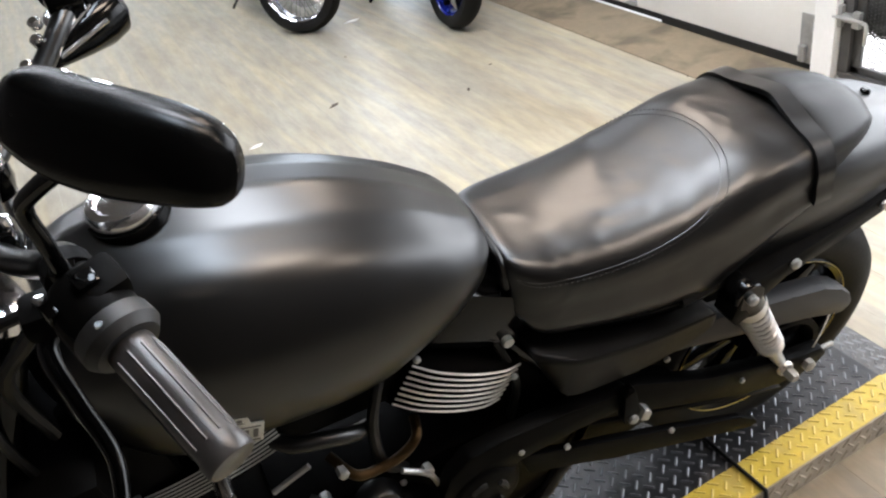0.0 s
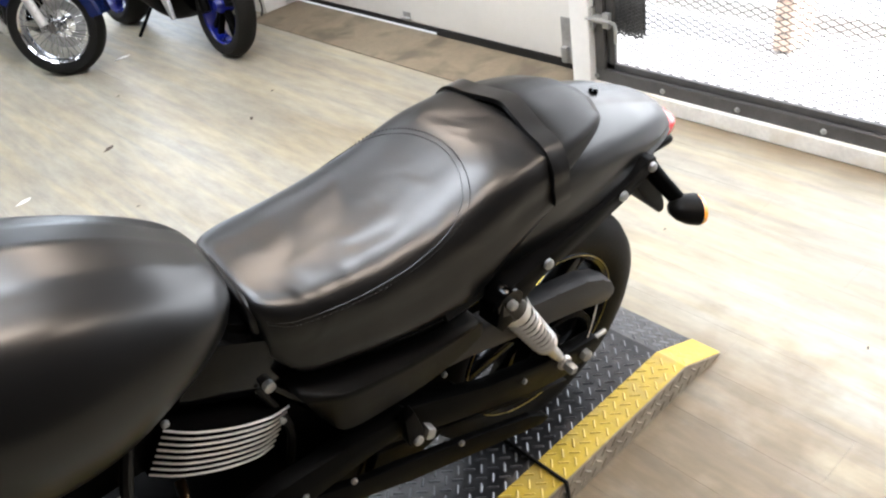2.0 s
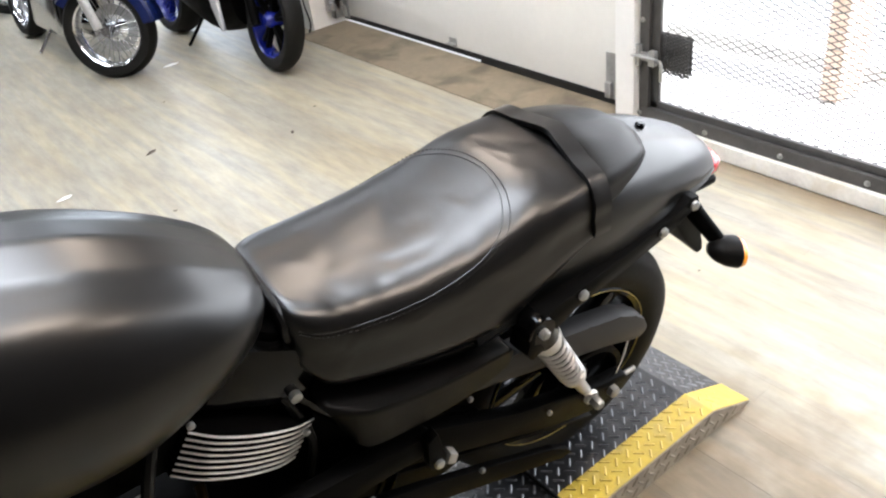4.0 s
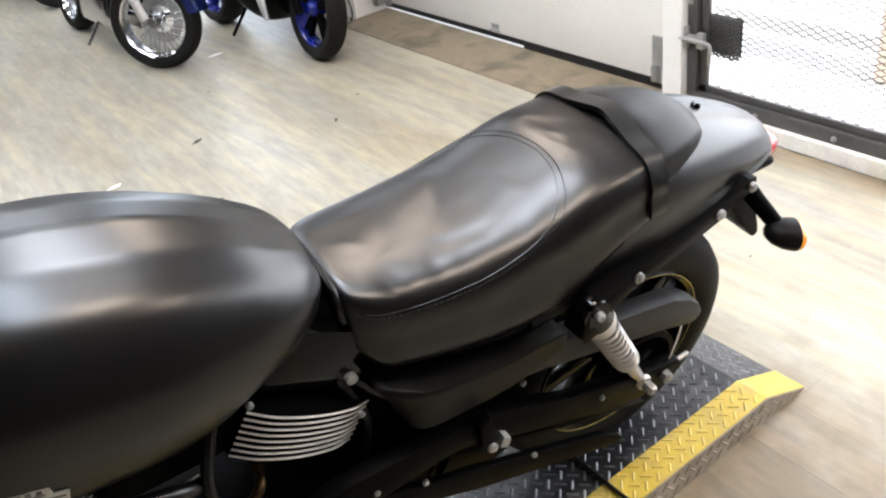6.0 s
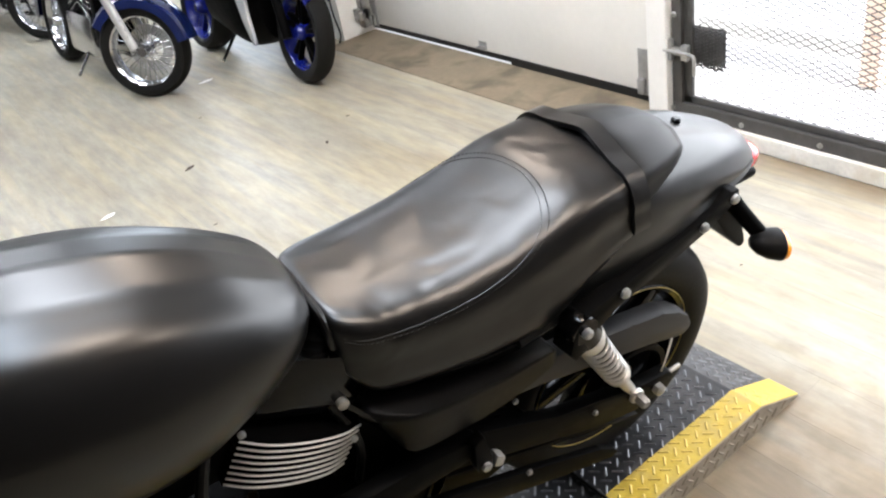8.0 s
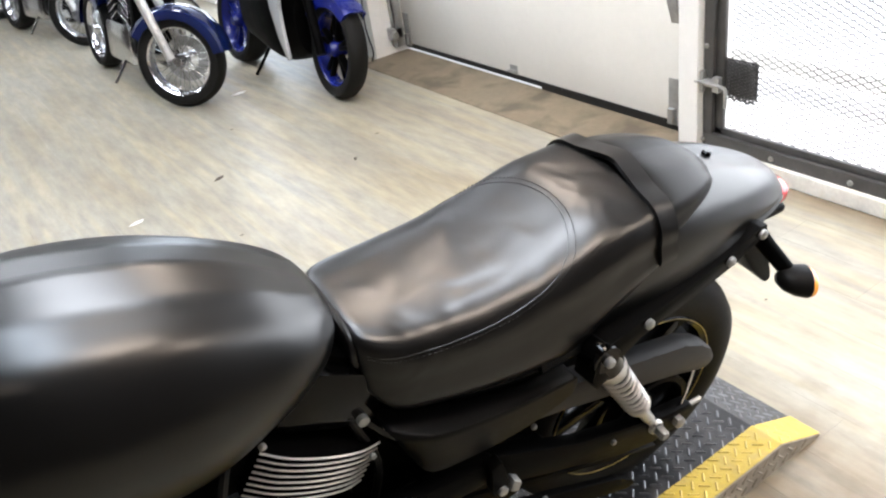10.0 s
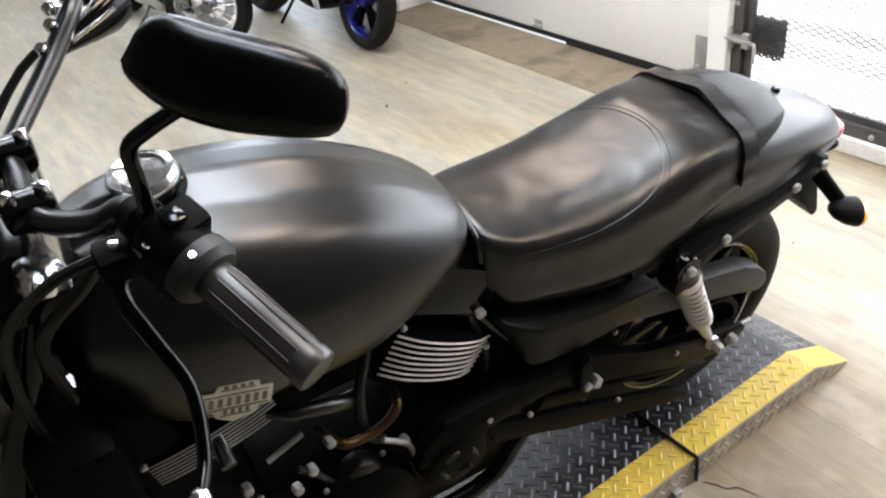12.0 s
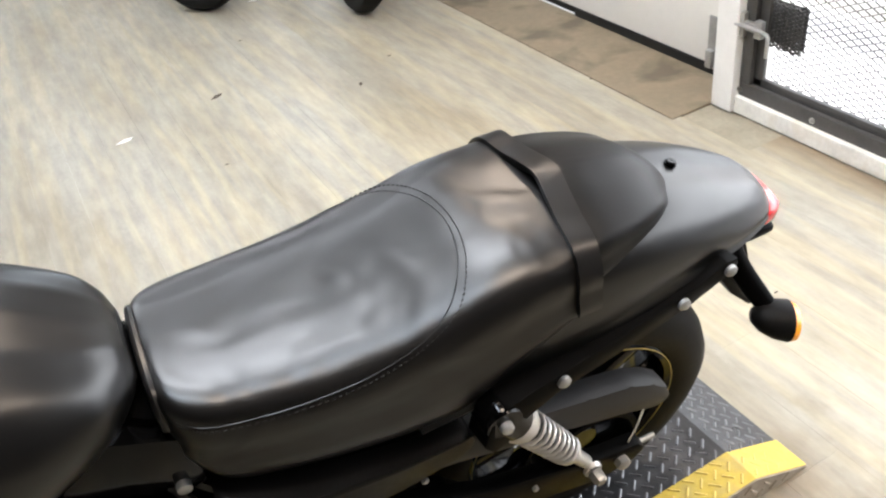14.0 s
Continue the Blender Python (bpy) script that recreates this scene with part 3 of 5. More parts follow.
def tread_grid(u0, u1, v0, v1):
    """Tread pattern: a lattice at 45 degrees to the plate, each bar square to its four neighbours."""
    h, out = P * 0.7071, []
    n = int(((u1 - u0) + (v1 - v0)) / h) + 2
    for i in range(-n, n):
        for j in range(-n, n):
            u, v = u0 + (i - j) * h, v0 + (i + j) * h
            if u0 + 0.009 < u < u1 - 0.009 and v0 + 0.009 < v < v1 - 0.009:
                out.append((u, v, radians(45 if (i + j) % 2 else -45)))
    return out


grid = tread_grid(PX0, PX1, PY0, PY1)
inner = [g for g in grid if PY0 + 0.09 < g[1] < PY1 - 0.09]
outer = [g for g in grid if not (PY0 + 0.09 < g[1] < PY1 - 0.09)]
lug_part(inner, pose(0, 0, PZ - 0.001), M_TREAD)
lug_part(outer, pose(0, 0, PZ), M_LUG_Y)
slope = math.degrees(math.atan2(PZ, PX2 - PX1))
run = math.hypot(PZ, PX2 - PX1)
ramp = tread_grid(0, run, PY0, PY1)
rm = Matrix.Translation((PX1, 0, PZ)) @ pose(0, 0, 0, 0, slope, 0)
lug_part([g for g in ramp if PY0 + 0.09 < g[1] < PY1 - 0.09], rm, M_TREAD)
lug_part([g for g in ramp if not (PY0 + 0.09 < g[1] < PY1 - 0.09)], rm, M_LUG_Y)
side = [g for g in tread_grid(PX0, PX2, 0, PZ) if g[1] < PZ - 0.012 - max(0, g[0] - PX1) * 0.47]
lug_part(side, Matrix.Translation((0, PY0, 0)) @ pose(0, 0, 0, 90, 0, 0), M_EDGE)
strap = new("tie_cable", mesh_of("tie_cable", tube([(-0.085, 0.3, PZ + 0.005), (-0.085, 0.0, PZ + 0.005), (-0.085, -0.17, PZ + 0.005), (-0.085, -0.188, PZ), (-0.085, -0.19, 0.03), (-0.085, -0.19, 0.005)], 0.0045, 8, 3), M_CABLE))
tagged(strap, "thin black cable laid over the platform joint", "cable")
clip = new("edge_clip", mesh_of("edge_clip", box(-0.165, -0.14, -0.2, -0.184, 0.0, 0.022, 0.004), M_STEEL))
tagged(clip, "small grey metal block beside the platform", "bracket")

# ---- small things on the floor ----
def flake(name, x, y, size, turn, mat, label, category):
    bm = plate([(-0.5 * size, -0.1 * size), (0.1 * size, -0.22 * size), (0.5 * size, 0.02 * size), (0.2 * size, 0.2 * size), (-0.2 * size, 0.12 * size)], 0, 0.0015, m=pose(0, 0, 0, 90, 0, 0))
    ob = new(name, mesh_of(name, bm, mat, False))
    ob.matrix_world = pose(x, y, 0.0018, 0, 0, turn)
    tagged(ob, label, category)


flake("paper_scrap", -0.392, 2.50, 0.075, 20, M_PAPER, "torn white paper scrap on the floor", "paper")
flake("paper_scrap", 0.62, 3.74, 0.1, 10, M_PAPER, "flat white paper scrap near the blue cruiser", "paper")
flake("floor_chip", 0.051, 2.633, 0.07, 35, M_DIRT, "dark sliver of debris on the floor", "debris")
for x, y, s, a in ((0.6, 2.27, 0.04, 70), (1.36, 1.62, 0.06, 30), (1.37, 1.95, 0.07, 80), (1.42, 2.3, 0.06, 10), (1.5, 2.55, 0.05, 50), (0.83, 2.45, 0.02, 0), (-0.1, 2.0, 0.018, 0), (0.35, 3.2, 0.02, 20), (0.9, 0.25, 0.012, 0), (0.75, -0.45, 0.014, 30)):
    flake("floor_chip", x, y, s, a, M_DIRT, "dark crumb of debris on the floor", "debris")

# torn edges of the worn floor covering beside the platform
for k, pts in enumerate((((-0.075, -0.2), (-0.06, -0.225), (-0.05, -0.25), (-0.03, -0.262), (-0.02, -0.29), (-0.015, -0.31))  ,)):
    tear = new("floor_tear", mesh_of("floor_tear", tube([(x, y, 0.0006) for x, y in pts], [0.0012, 0.0022, 0.0014, 0.0024, 0.0016, 0.001][:len(pts)], 6, 3), M_DIRT))
    tagged(tear, "dark torn edge in the worn floor covering", "floor damage")

# ---- the black cruiser on the platform; its own x runs to the rear, y to its right, z up ----
bike = thing("motorcycle", pose(0.001, 0.05, 0.076, 11.3, 0, -4.6), "satin black cruiser motorcycle leaning on its side stand on the platform", "motorcycle")

tank = part("fuel_tank", loft([
    (-0.586, (0, 0.895), (0.025, 0.892), (0.042, 0.884), (0.048, 0.872), (0.042, 0.856), (0.028, 0.848), (0, 0.846)),
    (-0.598, (0, 0.912), (0.035, 0.91), (0.065, 0.9), (0.079, 0.88), (0.07, 0.854), (0.047, 0.838), (0, 0.834)),
    (-0.628, (0, 0.938), (0.046, 0.934), (0.091, 0.918), (0.112, 0.886), (0.103, 0.848), (0.072, 0.822), (0, 0.816)),
    (-0.696, (0, 0.988), (0.054, 0.979), (0.112, 0.951), (0.143, 0.893), (0.136, 0.838), (0.099, 0.803), (0, 0.797)),
    (-0.803, (0, 1.04), (0.06, 1.027), (0.129, 0.992), (0.168, 0.911), (0.162, 0.831), (0.123, 0.779), (0, 0.774)),
    (-0.931, (0, 1.075), (0.061, 1.06), (0.129, 1.023), (0.172, 0.944), (0.167, 0.853), (0.132, 0.786), (0, 0.779)),
    (-1.051, (0, 1.084), (0.053, 1.07), (0.109, 1.031), (0.15, 0.953), (0.154, 0.868), (0.127, 0.797), (0, 0.787)),
    (-1.131, (0, 1.054), (0.042, 1.043), (0.08, 1.011), (0.111, 0.949), (0.106, 0.882), (0.08, 0.83), (0, 0.82)),
    (-1.166, (0, 1.019), (0.03, 1.011), (0.05, 0.986), (0.06, 0.949), (0.055, 0.907), (0.04, 0.879), (0, 0.87)),
], 7, 6, crease=1), M_TANK, bike, "satin black teardrop fuel tank", angle=30)
cap = part("filler_cap", revolve([(-0.004, 0.0), (-0.004, 0.04), (0.012, 0.043), (0.02, 0.043), (0.026, 0.039), (0.027, 0.03), (0.024, 0.026), (0.026, 0.0)], axis_to((-1.002, -0.004, 1.078), (-0.1, 0, 1), (1, 0, 0)), 40, cap=False), M_CHROME, tank, "round chrome filler cap")
part("cap_rim", ring([(-0.006, 0.046), (0.008, 0.046), (0.008, 0.04), (-0.006, 0.04)], axis_to((-1.002, -0.004, 1.078), (-0.1, 0, 1), (1, 0, 0)), 40), M_GLOSS, tank)

# pewter badge, left side of the tank
bm_ = axis_to((-0.997, -0.163, 0.844), (-0.06, -1.0, 0.05)) @ pose(0, 0, 0, 0, -16, 0)
badge = part("tank_badge", plate([(-0.046, -0.016), (-0.031, -0.016), (-0.026, -0.026), (-0.012, -0.033), (0.0, -0.037), (0.012, -0.033), (0.026, -0.026), (0.031, -0.016), (0.046, -0.016), (0.046, 0.016), (0.03, 0.016), (0.026, 0.028), (0.012, 0.03), (0, 0.033), (-0.012, 0.03), (-0.026, 0.028), (-0.03, 0.016), (-0.046, 0.016)], 0, 0.004, 0.001, bm_), M_BADGE, bike, "pewter shield-shaped tank badge with dark recesses")
for x0, x1, z0, z1 in ((-0.042, 0.042, -0.0125, -0.0105), (-0.042, 0.042, 0.0105, 0.0125), (-0.022, 0.022, 0.019, 0.0205), (-0.02, 0.02, -0.0245, -0.023)):
    part("badge_bar", box(x0, x1, 0.0036, 0.0047, z0, z1, 0.0, m=bm_), M_BADGE_DARK, badge)
for k in range(7):
    part("badge_mark", box(-0.039 + k * 0.0115, -0.033 + k * 0.0115, 0.0036, 0.0048, -0.007, 0.007, 0.0, m=bm_), M_BADGE_DARK, badge)
for k in range(4):
    part("badge_mark", box(-0.017 + k * 0.0095, -0.012 + k * 0.0095, 0.0036, 0.0048, -0.0215, -0.014, 0.0, m=bm_), M_BADGE_DARK, badge)
    part("badge_mark", box(-0.019 + k * 0.0105, -0.013 + k * 0.0105, 0.0036, 0.0048, 0.022, 0.027, 0.0, m=bm_), M_BADGE_DARK, badge)

# seat
seat = part("seat", loft([
    (-0.582, (0, 0.851), (0.037, 0.849), (0.062, 0.839), (0.072, 0.818), (0.074, 0.785), (0.071, 0.777), (0, 0.775)),
    (-0.568, (0, 0.858), (0.05, 0.856), (0.085, 0.845), (0.097, 0.821), (0.101, 0.784), (0.097, 0.751), (0, 0.748)),
    (-0.534, (0, 0.853), (0.061, 0.85), (0.103, 0.839), (0.118, 0.814), (0.122, 0.776), (0.117, 0.713), (0, 0.711)),
    (-0.464, (0, 0.844), (0.068, 0.841), (0.114, 0.831), (0.131, 0.807), (0.135, 0.771), (0.13, 0.7), (0, 0.697)),
    (-0.385, (0, 0.841), (0.072, 0.839), (0.121, 0.828), (0.139, 0.805), (0.144, 0.769), (0.138, 0.69), (0, 0.688)),
    (-0.305, (0, 0.849), (0.074, 0.846), (0.124, 0.835), (0.142, 0.812), (0.147, 0.775), (0.142, 0.682), (0, 0.68)),
    (-0.235, (0, 0.862), (0.074, 0.86), (0.124, 0.849), (0.142, 0.826), (0.148, 0.789), (0.142, 0.685), (0, 0.683)),
    (-0.165, (0, 0.878), (0.073, 0.876), (0.122, 0.865), (0.141, 0.843), (0.146, 0.808), (0.14, 0.728), (0, 0.726)),
    (-0.075, (0, 0.88), (0.071, 0.878), (0.12, 0.869), (0.138, 0.848), (0.143, 0.816), (0.137, 0.779), (0, 0.777)),
    (-0.050, (0, 0.88), (0.071, 0.878), (0.12, 0.869), (0.138, 0.848), (0.143, 0.816), (0.137, 0.779), (0, 0.777)),
], 6, 5), M_LEATHER, bike, "black vinyl rider seat with a stitched dished panel")
pillion = part("pillion", loft([
    (-0.064, (0, 0.868), (0.053, 0.865), (0.096, 0.852), (0.116, 0.84), (0.122, 0.826), (0.119, 0.804), (0, 0.796)),
    (-0.041, (0, 0.893), (0.051, 0.889), (0.095, 0.873), (0.118, 0.86), (0.124, 0.836), (0.119, 0.803), (0, 0.795)),
    (0.027, (0, 0.884), (0.048, 0.879), (0.085, 0.866), (0.104, 0.856), (0.108, 0.836), (0.099, 0.805), (0, 0.797)),
    (0.084, (0, 0.867), (0.039, 0.862), (0.067, 0.851), (0.081, 0.845), (0.084, 0.83), (0.076, 0.806), (0, 0.798)),
    (0.122, (0, 0.841), (0.026, 0.837), (0.043, 0.827), (0.052, 0.818), (0.054, 0.811), (0.048, 0.797), (0, 0.79)),
    (0.139, (0, 0.82), (0.016, 0.818), (0.027, 0.814), (0.032, 0.81), (0.032, 0.807), (0.027, 0.797), (0, 0.79)),
], 6, 5), M_GRAINED, bike, "black vinyl passenger seat")


def on_seat(x, turn, lift=0.0):
    """A place on the seat's skin at x, at an angle from straight up about the seat's core."""
    core = Vector((x, 0, 0.76))
    d = Vector((0, -math.sin(radians(turn)), math.cos(radians(turn))))
    hit = seat_tree.ray_cast(core + d * 0.5, -d)[0]
    return hit + d * lift


seat_tree = BVHTree.FromPolygons([v.co for v in seat.data.vertices], [tuple(p.vertices) for p in seat.data.polygons])
# stitched line of the dished panel
half = [(-0.565, 56), (-0.535, 63), (-0.47, 67), (-0.4, 68), (-0.34, 66), (-0.28, 60), (-0.235, 49), (-0.204, 31), (-0.19, 10)]
turns = half + [(x, -a) for x, a in half[::-1]]
part("panel_seam", tube([on_seat(x, a, 0.0002) for x, a in turns], 0.0009, 6, 5), M_LEATHER, seat, "raised stitched seam")
fine = spline([(x + 0.007 * (1 if abs(a) < 50 else 0), a + 2.5 * (1 if a > 0 else -1), 0) for x, a in turns], 16)
line = [on_seat(p.x, p.y, 0.0006) for p in fine]
st = bmesh.new()
for a, b in list(zip(line, line[1:]))[::2]:
    tube([a, b], 0.0011, 4, 1, bm=st)
part("stitching", st, M_THREAD, seat, "row of black stitches")
part("nose_piping", tube([on_seat(-0.577, a, 0.001) for a in (62, 56, 48, 36, 20, 0, -20, -36, -48, -56, -62)], 0.006, 8, 4), M_LEATHER, seat, "rounded piping round the seat nose")

# strap over the seat
def band(points, width, thick, along=Vector((1, 0, 0))):
    line = spline(points, 6)
    loops = []
    for i, p in enumerate(line):
        d = (line[min(i + 1, len(line) - 1)] - line[max(i - 1, 0)]).normalized()
        a = (along - d * along.dot(d)).normalized()
        n = d.cross(a)
        loops.append([p + a * u * width + n * v * thick for u, v in ((-0.5, -0.5), (-0.5, 0.25), (-0.42, 0.55), (-0.3, 0.5), (-0.25, 0.36), (0.25, 0.36), (0.3, 0.5), (0.42, 0.55), (0.5, 0.25), (0.5, -0.5))])
    return rings(bmesh.new(), loops)


pillion_tree = BVHTree.FromPolygons([v.co for v in pillion.data.vertices], [tuple(p.vertices) for p in pillion.data.polygons])


def on_both(x, turn, lift):
    """The outer skin of seat and passenger seat at x, at an angle from straight up."""
    core = Vector((x, 0, 0.76))
    d = Vector((0, -math.sin(radians(turn)), math.cos(radians(turn))))
    hits = [tree.ray_cast(core + d * 0.5, -d)[0] for tree in (seat_tree, pillion_tree)]
    return max((h for h in hits if h), key=lambda h: (h - core).length) + d * lift


strap_pts = [on_both(-0.046 - 0.02 * min(1, abs(a) / 60), a, 0.002) for a in (79, 74, 67, 58, 46, 32, 16, 0, -16, -32, -46, -58, -67, -74, -79)]
part("seat_strap", band(strap_pts, 0.033, 0.011), M_LEATHER, bike, "black vinyl grab strap across the seat")

# tail cowl
cowl = part("tail_cowl", loft([
    (-0.302, (0, 0.776), (0.06, 0.776), (0.12, 0.759), (0.14, 0.734), (0.143, 0.693), (0.14, 0.67), (0, 0.668)),
    (-0.152, (0, 0.835), (0.06, 0.831), (0.12, 0.809), (0.14, 0.77), (0.145, 0.717), (0.141, 0.68), (0, 0.678)),
    (-0.022, (0, 0.85), (0.06, 0.845), (0.115, 0.823), (0.135, 0.779), (0.14, 0.727), (0.136, 0.692), (0, 0.688)),
    (0.087, (0, 0.839), (0.055, 0.833), (0.103, 0.813), (0.124, 0.775), (0.128, 0.737), (0.124, 0.712), (0, 0.707)),
    (0.177, (0, 0.814), (0.05, 0.809), (0.09, 0.791), (0.11, 0.759), (0.114, 0.733), (0.11, 0.717), (0, 0.712)),
    (0.247, (0, 0.784), (0.045, 0.779), (0.077, 0.764), (0.094, 0.738), (0.097, 0.724), (0.093, 0.712), (0, 0.708)),
    (0.301, (0, 0.757), (0.036, 0.752), (0.06, 0.739), (0.073, 0.723), (0.075, 0.715), (0.072, 0.708), (0, 0.704)),
    (0.324, (0, 0.74), (0.027, 0.736), (0.044, 0.727), (0.055, 0.717), (0.057, 0.71), (0.053, 0.704), (0, 0.7)),
], 6, 5), M_TANK, bike, "satin black tail cowl")
part("seat_screw", revolve([(0, 0.009), (0.007, 0.009), (0.01, 0.006), (0.01, 0.0)], axis_to((0.161, 0.0, 0.817), (0.2, 0, 1), (0, 1, 0)), 14), M_GLOSS, cowl, "black seat screw")

# tail light, plate bracket, turn signals
tl = part("tail_light", loft([
    (0.285, (0, 0.716), (0.04, 0.716), (0.07, 0.712), (0.074, 0.7), (0.07, 0.688), (0.05, 0.68), (0, 0.678)),
    (0.325, (0, 0.722), (0.04, 0.721), (0.066, 0.715), (0.07, 0.7), (0.066, 0.686), (0.045, 0.678), (0, 0.676)),
    (0.348, (0, 0.715), (0.03, 0.713), (0.052, 0.707), (0.056, 0.696), (0.052, 0.684), (0.035, 0.678), (0, 0.676)),
], 4, 4), M_RED, bike, "red tail light lens")
part("light_housing", loft([
    (0.200, (0, 0.71), (0.04, 0.709), (0.075, 0.703), (0.08, 0.69), (0.075, 0.675), (0.05, 0.668), (0, 0.665)),
    (0.330, (0, 0.678), (0.035, 0.677), (0.06, 0.673), (0.066, 0.664), (0.06, 0.65), (0.04, 0.644), (0, 0.64)),
    (0.348, (0, 0.662), (0.03, 0.661), (0.05, 0.658), (0.053, 0.652), (0.05, 0.646), (0.035, 0.642), (0, 0.64)),
], 4, 4), M_PLASTIC, tl, "black light housing")
part("plate_bracket", plate([(0.2, 0.7), (0.3, 0.66), (0.335, 0.57), (0.378, 0.47), (0.385, 0.445), (0.37, 0.44), (0.315, 0.5), (0.25, 0.6)], -0.05, 0.05, 0.006), M_PLASTIC, bike, "black number plate bracket")
for s in (-1, 1):
    sig = part("turn_signal", revolve([(-0.05, 0.0), (-0.047, 0.011), (-0.034, 0.021), (-0.014, 0.028), (0.008, 0.03), (0.014, 0.0)], Matrix.Translation((0.299, s * 0.164, 0.57)) @ pose(0, 0, 0, -12, 0, -90 + s * 28) @ Matrix.Diagonal((1.25, 1, 0.95, 1)), 28, cap=False), M_COVER, bike, "black bullet turn signal")
    part("lens", revolve([(0.008, 0.0298), (0.018, 0.027), (0.023, 0.018), (0.026, 0.0)], Matrix.Translation((0.299, s * 0.164, 0.57)) @ pose(0, 0, 0, -12, 0, -90 + s * 28) @ Matrix.Diagonal((1.25, 1, 0.95, 1)), 28, cap=False), M_AMBER, sig, "amber lens")
    part("stalk", tube([(0.262, s * 0.05, 0.655), (0.268, s * 0.085, 0.628), (0.287, s * 0.135, 0.585)], [0.022, 0.018, 0.016], 12, 4), M_PLASTIC, sig)

# fender struts with bolts, both sides
for s in (-1, 1):
    strut = part("fender_strut", plate([(-0.235, 0.64), (-0.225, 0.685), (-0.2, 0.705), (-0.15, 0.708), (0.0, 0.712), (0.12, 0.72), (0.178, 0.735), (0.2, 0.73), (0.205, 0.715), (0.19, 0.7), (0.12, 0.682), (0.0, 0.672), (-0.12, 0.668), (-0.17, 0.65), (-0.195, 0.62), (-0.22, 0.615)], -0.007 if s < 0 else -0.034, 0.034 if s < 0 else 0.007, 0.003, Matrix.Translation((0, s * 0.150, 0)) @ pose(0, 0, 0, 0, 0, -s * 7.6) ), M_PLASTIC, bike, "satin black fender strut")
    for x, z in ((-0.11, 0.695), (0.099, 0.704), (0.185, 0.717)):
        y = s * (0.1575 - 0.134 * x)
        part("strut_bolt", revolve([(0, 0.0), (0, 0.0095), (0.006, 0.0095), (0.009, 0.006), (0.0095, 0.0)], axis_to((x, y, z), (0, s, 0)), 14, cap=False), M_BOLT, strut, "bright bolt head")

# rear wheel
AX = Vector((0.016, 0, 0.3))
wheel = part("rear_wheel", ring([(-0.05, 0.195), (-0.056, 0.205), (-0.052, 0.21), (-0.03, 0.2), (0.03, 0.2), (0.052, 0.21), (0.056, 0.205), (0.05, 0.195), (0.0, 0.182)], Matrix.Translation(AX), 56), M_GLOSS, bike, "gloss black cast rear wheel")
part("tyre", ring([(-0.05, 0.206), (-0.06, 0.22), (-0.0645, 0.242), (-0.061, 0.265), (-0.05, 0.283), (-0.026, 0.295), (0.0, 0.2985), (0.026, 0.295), (0.05, 0.283), (0.061, 0.265), (0.0645, 0.242), (0.06, 0.22), (0.05, 0.206), (0, 0.2)], Matrix.Translation(AX), 72), M_RUBBER, wheel, "black rubber tyre")
part("pinstripe", ring([(-0.0572, 0.205), (-0.0577, 0.2057), (-0.0572, 0.2064), (-0.0555, 0.2057)], Matrix.Translation(AX), 56), M_GOLD, wheel, "thin gold rim stripe")
part("hub", revolve([(-0.08, 0.0), (-0.08, 0.03), (-0.06, 0.045), (0.06, 0.045), (0.08, 0.03), (0.08, 0.0)], Matrix.Translation(AX), 28, cap=False), M_GLOSS, wheel)
for k in range(7):
    sp = box(-0.016, 0.016, -0.02, 0.02, 0.03, 0.192, 0.006, m=Matrix.Translation(AX) @ pose(0, 0, 0, 0, k * 360 / 7, 0))
    part("spoke", sp, M_GLOSS, wheel)
part("belt_pulley", ring([(-0.105, 0.088), (-0.105, 0.1), (-0.075, 0.1), (-0.075, 0.088)], Matrix.Translation(AX), 48), M_ENGINE, wheel)

# swingarm, axle and belt guards
for s in (-1, 1):
    arm = part("swingarm", plate([(-0.44, 0.50), (-0.40, 0.52), (-0.2, 0.41), (0.02, 0.335), (0.09, 0.325), (0.11, 0.298), (0.09, 0.27), (0.0, 0.262), (-0.1, 0.29), (-0.25, 0.36), (-0.44, 0.45)], s * 0.112, s * 0.142, 0.008), M_ENGINE, bike, "black steel swingarm")
    part("axle_nut", revolve([(0, 0.0), (0, 0.014), (0.014, 0.014), (0.018, 0.008), (0.018, 0.0)], axis_to((0.055, s * 0.14, 0.3), (0, s, 0)), 6, cap=False), M_BOLT, arm, "bright axle nut")
    part("adjuster_bolt", tube([(0.1, s * 0.127, 0.298), (0.135, s * 0.127, 0.298)], 0.006, 8, 1), M_BOLT, arm)
guard = part("belt_guard", plate([(-0.47, 0.6), (-0.38, 0.605), (-0.25, 0.575), (-0.12, 0.545), (-0.02, 0.52), (0.06, 0.5), (0.108, 0.473), (0.138, 0.445), (0.152, 0.415), (0.145, 0.392), (0.12, 0.392), (0.05, 0.42), (-0.05, 0.45), (-0.25, 0.51), (-0.47, 0.56)], -0.128, -0.082, 0.014), M_GUARD, bike, "black rounded upper belt guard")
part("guard_wire", tube([(0.1, -0.122, 0.41), (0.085, -0.13, 0.37), (0.07, -0.132, 0.32)], 0.003, 6, 3), M_CHROME, guard, "thin bright wire")
part("lower_belt_guard", plate([(-0.6, 0.47), (-0.488, 0.412), (-0.411, 0.379), (-0.257, 0.307), (-0.098, 0.228), (-0.055, 0.192), (-0.042, 0.172), (-0.062, 0.168), (-0.104, 0.183), (-0.25, 0.245), (-0.404, 0.312), (-0.477, 0.352), (-0.58, 0.4)], -0.152, -0.136, 0.004), M_PLASTIC, bike, "black pointed lower belt guard")
